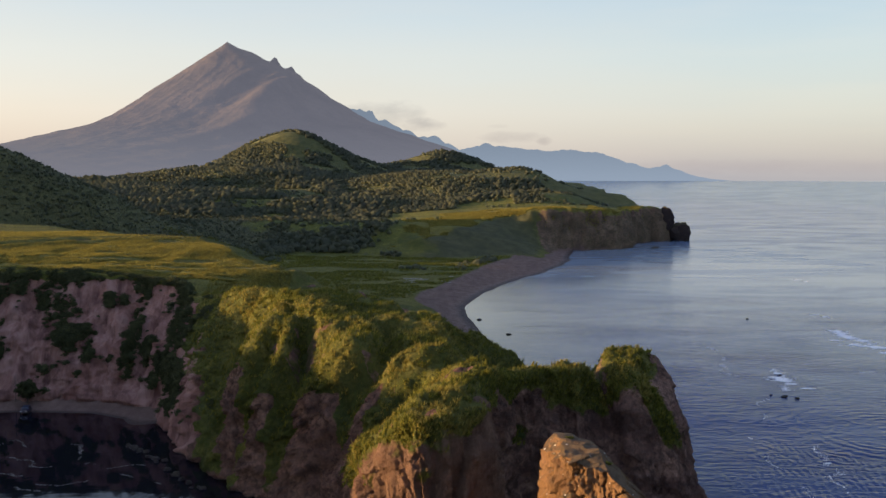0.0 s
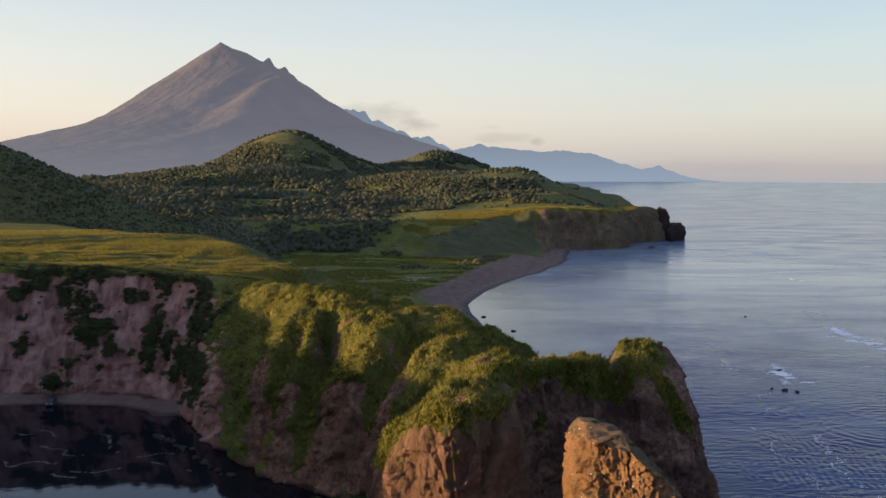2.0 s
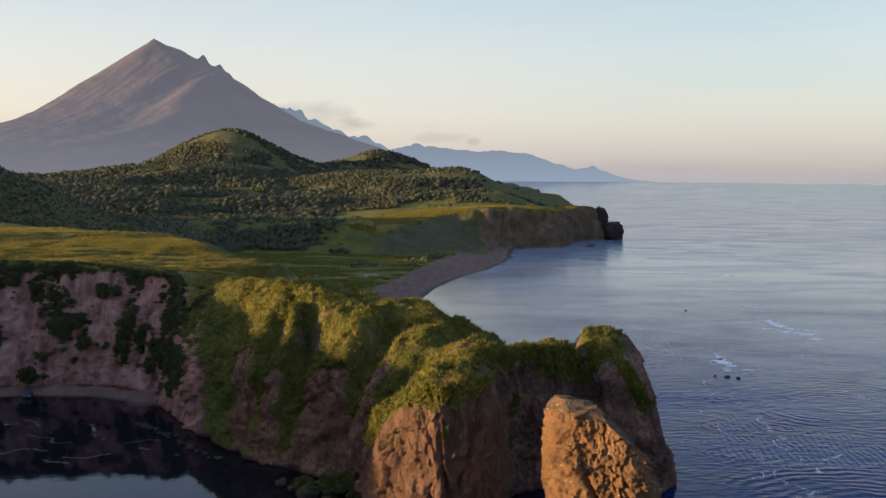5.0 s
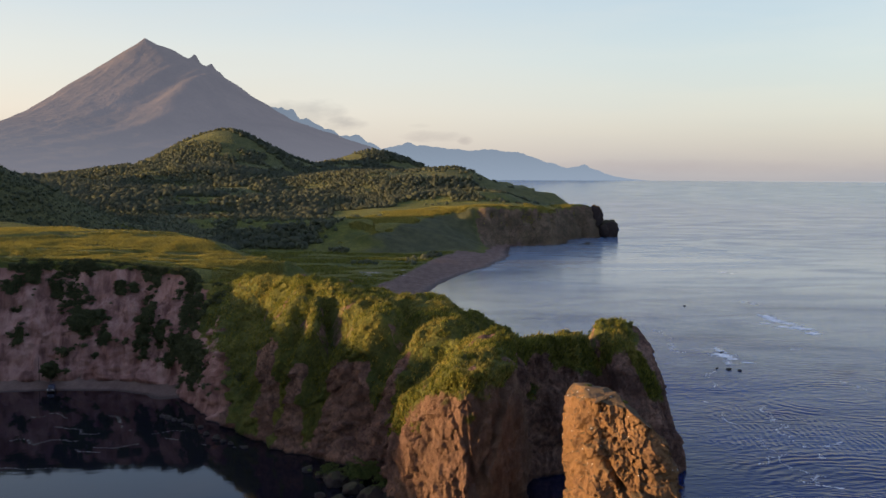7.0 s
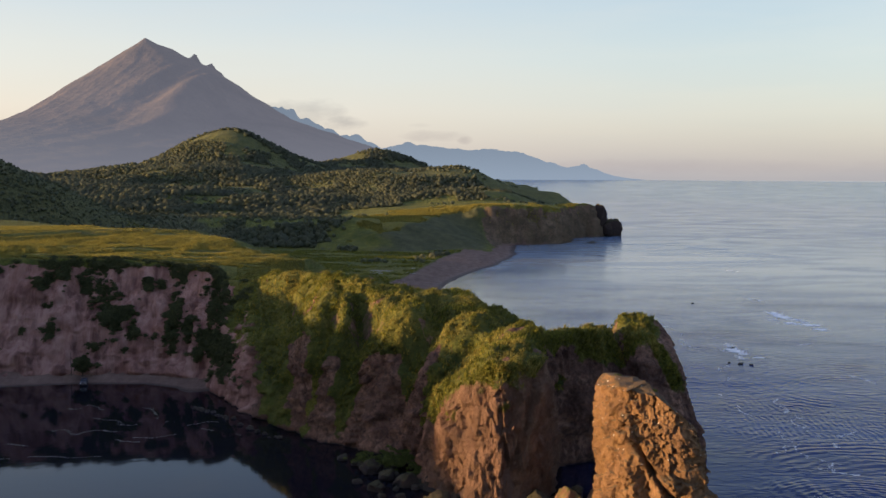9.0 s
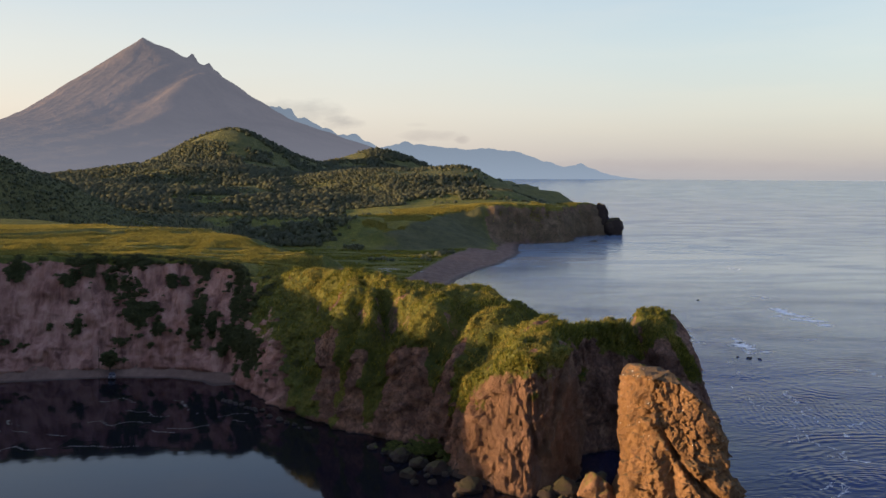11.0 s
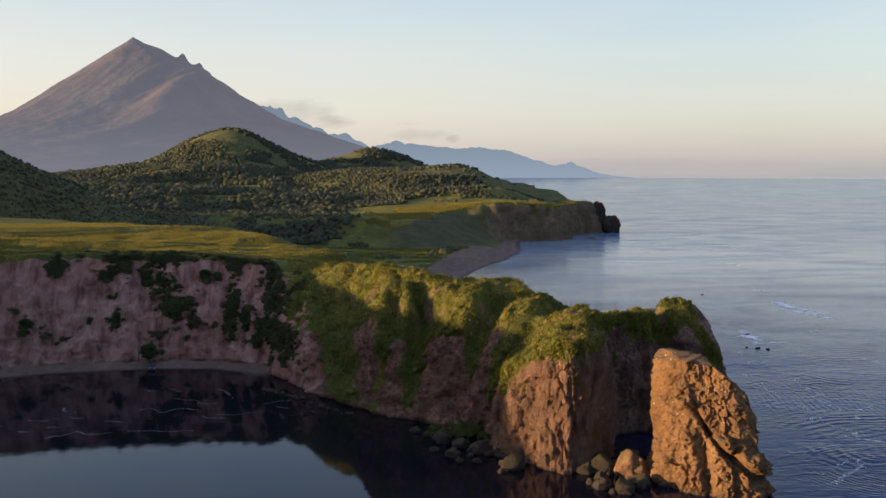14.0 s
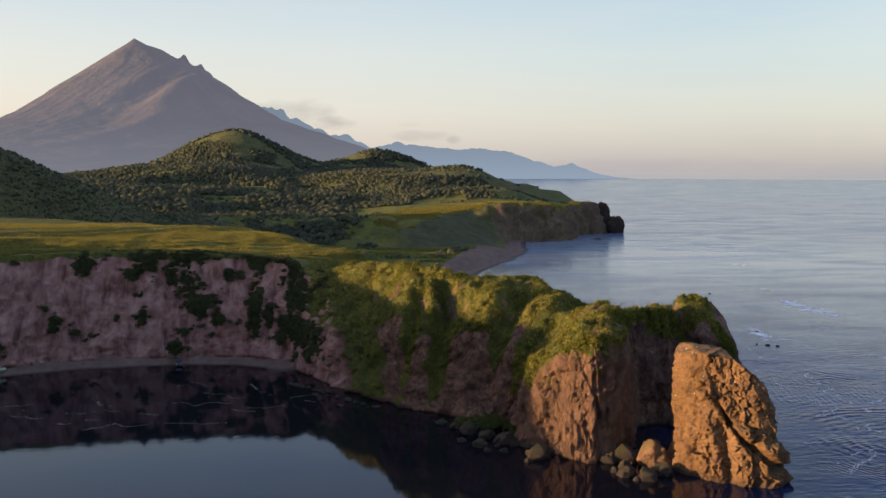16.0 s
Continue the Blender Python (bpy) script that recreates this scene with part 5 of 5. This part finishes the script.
def tussocks():
    rng = np.random.RandomState(51)
    x, y = rng.uniform(-60, 46, 38000), rng.uniform(126, 285, 38000)
    keep = (at_grid(GRASS, x, y) > 0.6) & (height(x, y) > 3) & (fbm(x / 4, y / 4, x * 0, 3, 731) > -0.3)
    x, y = x[keep], y[keep]
    z = height(x, y)
    cx, cy, cz = on_cliff(22000, 52, 0.3)
    x, y, z = np.r_[x, cx], np.r_[y, cy], np.r_[z, cz]
    gold = fbm(x / 7, y / 7, z * 0, 3, 733) + 0.02 * (z - 24) > 0.08
    blades("tussocks", x[~gold], y[~gold], z[~gold], GRASS_BLADE, 53, 0.4, 1.1, "tall yellow-green grass tussocks covering the headland")
    blades("dry_tussocks", x[gold], y[gold], z[gold], GOLD_BLADE, 54, 0.4, 1.0, "tufts of dry golden grass along the ridge")
    x, y = rng.uniform(-250, -40, 120000), 281 + 200 * rng.rand(120000) ** 1.6
    keep = (at_grid(T1, x, y) > 0.985) & (height(x, y) > 20) & (fbm(x / 14, y / 5, x * 0, 3, 735) > -0.22) & (x > -0.5 * y - 70) & (track_distance(x, y) > 6.5)
    x, y = x[keep], y[keep]
    blades("meadow_grass", x, y, height(x, y), GOLD_BLADE, 55, 0.3, 0.75, "golden evening meadow grass on the plateau")
    x, y = rng.uniform(-25, 220, 90000), rng.uniform(670, 960, 90000)
    keep = (at_grid(terrace, x, y) > rng.uniform(0.2, 0.8, x.shape)) & (at_grid(SCARP, x, y) < 0.2) & (fbm(x / 16, y / 16, x * 0, 3, 737) > -0.15)
    x, y = x[keep][:26000], y[keep][:26000]
    blades("terrace_grass", x, y, height(x, y), GOLD_BLADE, 56, 0.7, 1.3, "golden grass along the terrace of the far headland", 0.4)
    x, y = rng.uniform(-170, 110, 60000), rng.uniform(330, 690, 60000)
    keep = (at_grid(H3, x, y) >= np.maximum(at_grid(H1, x, y), at_grid(H2, x, y))) & (at_grid(SANDM, x, y) < 0.3) & (fbm(x / 30, y / 12, x * 0, 3, 738) > -0.1)
    x, y = x[keep][:24000], y[keep][:24000]
    blades("valley_grass", x, y, height(x, y), GRASS_BLADE, 57, 0.5, 0.9, "green meadow grass on the valley floor", 0.3)


def grass_mounds():
    rng = np.random.RandomState(61)
    x, y = rng.uniform(-58, 45, 7000), rng.uniform(128, 262, 7000)
    gap = at_grid(GRASS, x, y)
    keep = (gap > 0.55) & (fbm(x / 6, y / 6, x * 0, 3, 741) > 0.10) & (height(x, y) > 4)
    x, y = x[keep], y[keep]
    r = rng.uniform(0.5, 1.3, len(x))
    z = height(x, y) - r * 0.15
    cx, cy, cz = on_cliff(2200, 62, 0.35)
    more = rng.uniform(0.5, 1.2, len(cx))
    x, y, z, r = np.r_[x, cx], np.r_[y, cy], np.r_[z, cz - 0.1], np.r_[r, more]
    q = leaf_cloud(x, y, z, r, 34, 0.2, rng)
    me = mesh_from("herbage", q, np.arange(len(q)).reshape(-1, 4), GRASS_BLADE, False)
    tagged(new("herbage", me), "lush clumps of tall herbs on the headland", "plants", kind="stuff")


def limb_mesh(name, points, r0, r1, mat):
    n, rows = 8, []
    p = np.array(points, float)
    for k, c in enumerate(p):
        r = r0 + (r1 - r0) * k / (len(p) - 1)
        a = np.linspace(0, 2 * math.pi, n, endpoint=False)
        rows.append(np.stack([c[0] + r * np.cos(a), c[1] + r * np.sin(a), np.full(n, c[2])], 1))
    return mesh_from(name, np.concatenate(rows), grid_faces(n, len(p), True), mat)


def rubble_shrub(x, y, seed):
    """A low bush rooted among the boulders."""
    rng = np.random.RandomState(seed)
    root = new("shrub")
    root.matrix_world = pose(x, y, max(float(height(np.array([x]), np.array([y]))[0]), 0.3) + 0.2)
    bark = plain("bark", (0.09, 0.07, 0.055), 0.9)
    for k in range(4):
        a = 1.57 * k + 0.4
        part("stem", limb_mesh("stem", [(0, 0, -0.4), (0.4 * math.cos(a), 0.4 * math.sin(a), 0.6), (0.9 * math.cos(a), 0.9 * math.sin(a), 1.3)], 0.06, 0.02, bark), root)
    c = rng.normal(0, 1, (26, 3)) * (1.3, 1.0, 0.55) + (0, 0, 1.2)
    q = leaf_cloud(c[:, 0], c[:, 1], c[:, 2], rng.uniform(0.4, 0.8, 26), 60, 0.16, rng)
    part("foliage", mesh_from("foliage", q, np.arange(len(q)).reshape(-1, 4), SHRUB_GREEN, False), root)
    return tagged(root, "low green shrub among boulders at the cliff's foot", "shrub", "shrubs at the cliff's foot")


forest()
scrub()
cliff_shrubs()
tussocks()
grass_mounds()
for k, (x, y) in enumerate(((-24.5, 160.5), (-22.5, 158.0), (-19.5, 156.5), (-17.0, 160.0), (-15.8, 157.0), (-18.5, 163.0), (-14.6, 152.5))):
    rubble_shrub(x, y, 770 + k)


# ---------------------------------------------------------------- the cove's beach
def box_mesh(name, size, at, mat, taper=1.0, bevel=0.06):
    bm = bmesh.new()
    bmesh.ops.create_cube(bm, size=1)
    for v in bm.verts:
        k = taper if v.co.z > 0 else 1
        v.co = Vector((v.co.x * size[0] * k, v.co.y * size[1] * (k * 0.3 + 0.7), v.co.z * size[2])) + Vector(at)
    bmesh.ops.bevel(bm, geom=bm.edges[:], offset=bevel, segments=2, affect="EDGES")
    me = bpy.data.meshes.new(name)
    bm.to_mesh(me)
    bm.free()
    me.materials.append(mat)
    return me


def wheel_mesh(name, radius, width, mat):
    bm = bmesh.new()
    bmesh.ops.create_cone(bm, cap_ends=True, segments=20, radius1=radius, radius2=radius, depth=width)
    bmesh.ops.bevel(bm, geom=[e for e in bm.edges if len(e.link_faces) == 2 and e.calc_face_angle(0) > 1], offset=0.04, segments=2, affect="EDGES")
    bmesh.ops.rotate(bm, verts=bm.verts, matrix=Matrix.Rotation(radians(90), 3, "X"))
    me = bpy.data.meshes.new(name)
    bm.to_mesh(me)
    bm.free()
    me.materials.append(mat)
    return me


def car(x, y, turn, paint, label):
    root = new("car")
    root.matrix_world = pose(x, y, float(height(np.array([x]), np.array([y]))[0]), 0, 0, turn)
    glass, rubber, metal = plain("car_glass", (0.02, 0.025, 0.03), 0.08), plain("rubber", (0.02, 0.02, 0.02), 0.85), plain("rim_metal", (0.45, 0.45, 0.46), 0.35, 1.0)
    part("body", box_mesh("body", (4.3, 1.8, 0.75), (0, 0, 0.78), paint, 0.97, 0.14), root)
    part("cabin", box_mesh("cabin", (2.7, 1.66, 0.62), (-0.35, 0, 1.42), paint, 0.84, 0.12), root)
    part("side_window", box_mesh("side_window", (2.2, 1.70, 0.36), (-0.35, 0, 1.44), glass, 0.86, 0.04), root, "dark side glass")
    part("windscreen", box_mesh("windscreen", (2.66, 1.36, 0.36), (-0.33, 0, 1.43), glass, 0.86, 0.04), root, "dark windscreen glass")
    part("bumper", box_mesh("bumper", (4.42, 1.7, 0.22), (0, 0, 0.52), rubber, 1.0, 0.06), root)
    for k in (-1, 1):
        part("headlight", box_mesh("headlight", (0.08, 0.34, 0.16), (2.12, 0.62 * k, 0.92), plain("lamp_glass", (0.75, 0.75, 0.72), 0.15), 1.0, 0.02), root, "pale headlight glass")
        for end in (-1.35, 1.35):
            tyre = part("wheel", wheel_mesh("wheel", 0.36, 0.24, rubber), root)
            tyre.location = (end, 0.82 * k, 0.36)
            part("rim", wheel_mesh("rim", 0.22, 0.26, metal), tyre)
    return tagged(root, label, "car")


car(-149.3, 237.2, 8, plain("pale_green_paint", (0.42, 0.55, 0.42), 0.35), "pale green and white car parked on the cove's beach")
car(-99.2, 245.6, -84, plain("navy_paint", (0.02, 0.025, 0.06), 0.3), "small dark blue car parked under the beach tree")


def beach_tree(x, y):
    rng = np.random.RandomState(71)
    root = new("tree")
    root.matrix_world = pose(x, y, float(height(np.array([x]), np.array([y]))[0]) - 0.1)
    bark = plain("bark", (0.09, 0.07, 0.055), 0.9)
    part("trunk", limb_mesh("trunk", [(0, 0, 0), (0.1, 0, 1.2), (0.0, 0.1, 2.6), (0.15, 0.1, 4.6)], 0.24, 0.07, bark), root)
    for k in range(6):
        a = k * 1.05 + 0.3
        part("limb", limb_mesh("limb", [(0.05, 0.05, 1.2 + 0.35 * k), (0.8 * math.cos(a), 0.8 * math.sin(a), 2.0 + 0.4 * k), (1.7 * math.cos(a), 1.7 * math.sin(a), 2.5 + 0.45 * k)], 0.10, 0.03, bark), root)
    n = 70
    d = rng.normal(size=(n, 3))
    d /= np.linalg.norm(d, axis=1, keepdims=True)
    c = d * rng.uniform(0.3, 1.0, (n, 1)) * (2.7, 2.4, 2.3) + (0, 0, 3.5)
    c = c[c[:, 2] > 1.0]
    q = leaf_cloud(c[:, 0], c[:, 1], c[:, 2], rng.uniform(0.5, 1.0, len(c)), 95, 0.26, rng)
    part("crown", mesh_from("crown", q, np.arange(len(q)).reshape(-1, 4), BUSH_LEAF, False), root)
    return tagged(root, "small round dark-green tree at the foot of the bank", "tree")


beach_tree(-101.0, 251.5)


def dead_stem(x, y):
    root = new("bare_sapling")
    root.matrix_world = pose(x, y, float(height(np.array([x]), np.array([y]))[0]) - 0.1)
    bark = plain("bark", (0.09, 0.07, 0.055), 0.9)
    part("stem", limb_mesh("stem", [(0, 0, 0), (0.05, 0, 2.5), (-0.1, 0, 5), (0.1, 0, 7)], 0.1, 0.03, bark), root)
    for k in range(5):
        a = k * 2.1
        part("twig", limb_mesh("twig", [(0, 0, 2 + 0.9 * k), (0.3 * math.cos(a), 0.3 * math.sin(a), 2.5 + 0.9 * k), (0.6 * math.cos(a), 0.6 * math.sin(a), 3.2 + 0.9 * k)], 0.04, 0.015, bark), root)
    return tagged(root, "thin bare sapling beside the beach tree", "tree")


dead_stem(-104.2, 252.2)


# ---------------------------------------------------------------- foam, weed lines and driftwood
def ribbon(name, points, width, mat, seed, label, gaps=0.35, z=0.04, flecks=5):
    """A broken, frayed line lying on the water."""
    rng = np.random.RandomState(seed)
    p = np.array(points, float)
    s = np.concatenate([[0], np.cumsum(np.hypot(*np.diff(p, axis=0).T))])
    at = np.arange(0, s[-1], 0.45)
    x, y = np.interp(at, s, p[:, 0]), np.interp(at, s, p[:, 1])
    x, y = x + 1.6 * vnoise(at / 6, at * 0, at * 0, seed) + 0.5 * vnoise(at / 1.7, at * 0, at * 0, seed), y + 1.9 * vnoise(at / 4, at * 0 + 9, at * 0, seed) + 0.5 * vnoise(at / 1.3, at * 0 + 9, at * 0, seed)
    v, f = [], []
    fill = vnoise(at / 6, at * 0 + 3, at * 0, seed) + 0.5 * vnoise(at / 1.6, at * 0, at * 0, seed + 1)
    turn = np.linspace(0, 2 * math.pi, 6, endpoint=False)
    for k in range(len(at) - 1):
        if fill[k] < gaps - 0.7:
            continue
        for _ in range(flecks):
            spread = width * (0.5 + 0.5 * max(fill[k], 0))
            r = rng.uniform(0.08, 0.36) * min(width, 3) ** 0.75 * rng.uniform(0.6, 1.2, 6)
            a = turn + rng.uniform(0, 1)
            ox, oy = x[k] + rng.normal(0, spread), y[k] + rng.normal(0, spread * 0.6)
            m = len(v)
            v += [(ox + 1.5 * p * math.cos(q), oy + 0.8 * p * math.sin(q), z) for p, q in zip(r, a)]
            f += [(m, m + 1, m + 2, m + 3), (m, m + 3, m + 4, m + 5)]
            z += 0.00001
    if not f:
        return None
    return tagged(new(name, mesh_from(name, v, f, mat, False)), label, name.replace("_", " "), kind="stuff")


FOAM, WEED = plain("foam_white", (0.92, 0.91, 0.88), 0.9), plain("weed_foam", (0.33, 0.31, 0.25), 0.9)
for k, (line, w) in enumerate(((((161, 376), (157, 357), (160, 346), (157, 324)), 2.4), (((150, 352), (155, 340), (163, 335)), 1.6), (((111, 305), (105, 285), (101, 269)), 0.9), (((104, 288), (106, 276), (110, 264)), 1.7),
                               (((87, 215), (80, 190), (79, 179), (73.5, 163)), 0.45), (((45.6, 123.8), (52, 129.6), (58, 136)), 0.35), (((75, 220), (71, 203), (72, 194)), 0.25), (((58, 168), (61, 161), (70, 167), (76, 170)), 0.25),
                               (((72, 182), (71, 171), (69, 158), (74, 153)), 0.3), (((56, 135), (59, 131.5), (64.7, 132.6)), 0.8), (((118, 247), (122, 238), (123, 229)), 0.5), (((215, 560), (222, 548)), 1.2),
                               (((92, 262), (86, 250), (84, 236)), 0.3), (((66, 150), (72, 146), (80, 147)), 0.6), (((170, 420), (172, 408)), 0.9), (((98, 339), (101, 326), (95, 308), (91, 296), (93, 288)), 0.5), (((60, 133), (54, 127), (49, 122), (45, 118)), 0.45), (((100, 186), (90, 179), (79, 171), (75, 159), (64, 142)), 0.5), (((138, 292), (133, 293)), 0.7))):
    ribbon("foam", line, w, FOAM, 800 + k, "broken white foam of a small breaking wave", 0.5, 0.04, 16 if w > 1 else 9 if w > 0.6 else 3)
for k, line in enumerate((((-100, 211), (-94, 219), (-84, 214), (-79, 215), (-71, 204.5)), ((-114, 198), (-108, 191)), ((-101, 184), (-93.5, 183)), ((-82, 186), (-70, 179)), ((-61, 193), (-56, 190), (-51, 187)),
                          ((-134, 184), (-122, 181)), ((-96, 196), (-88, 193), (-80, 195)), ((-64, 198), (-58, 199)), ((-92, 176), (-80, 172)), ((-112, 172), (-98, 174), (-88, 168)), ((-75, 188), (-66, 190)), ((-128, 190), (-116, 186), (-104, 189)), ((-120, 176), (-108, 180)), ((-86, 204), (-78, 200), (-68, 202)), ((-140, 196), (-126, 200)))):
    ribbon("weed_line", line, 0.3, WEED, 830 + k, "pale drifting line of foam and weed in the cove", 0.45)


def driftwood(x, y, length, turn, seed):
    rng = np.random.RandomState(seed)
    pts = [(length * t, 0.15 * math.sin(3 * t + seed), 0.0) for t in np.linspace(-0.5, 0.5, 6)]
    n, rows = 7, []
    for k, c in enumerate(pts):
        r = 0.24 * (1 - 0.5 * k / 5) * rng.uniform(0.85, 1.1)
        a = np.linspace(0, 2 * math.pi, n, endpoint=False)
        rows.append(np.stack([np.full(n, c[0]), c[1] + r * np.cos(a), r * np.sin(a)], 1))
    ob = new("driftwood_log", mesh_from("driftwood_log", np.concatenate(rows), grid_faces(n, 6, True), plain("bleached_wood", (0.42, 0.39, 0.35), 0.9)))
    ob.matrix_world = pose(x, y, float(height(np.array([x]), np.array([y]))[0]) + 0.15, 0, 0, turn)
    return tagged(ob, "bleached driftwood log above the far beach", "driftwood", "driftwood on the far beach")


rng = np.random.RandomState(91)
for k in range(16):
    driftwood(2 + rng.normal(0, 7), 528 + rng.normal(0, 9), rng.uniform(2, 5), rng.uniform(0, 180), 900 + k)


def beacon(x, y):
    """A small survey beacon on the summit of the far headland."""
    root = new("beacon")
    root.matrix_world = pose(x, y, float(height(np.array([x]), np.array([y]))[0]) - 0.2)
    grey = plain("weathered_timber", (0.12, 0.11, 0.10), 0.9)
    part("mast", limb_mesh("mast", [(0, 0, 0), (0, 0, 2.5), (0, 0, 5.4)], 0.35, 0.22, grey), root)
    part("drum", box_mesh("drum", (1.3, 1.3, 1.5), (0, 0, 4.4), grey, 0.85, 0.1), root)
    for k in range(3):
        a = k * 2.094
        part("strut", limb_mesh("strut", [(1.2 * math.cos(a), 1.2 * math.sin(a), 0), (0.6 * math.cos(a), 0.6 * math.sin(a), 1.6), (0.1, 0, 3.2)], 0.12, 0.1, grey), root)
    return tagged(root, "small dark survey beacon on the grassy hilltop", "beacon")


beacon(113.0, 1128.0)
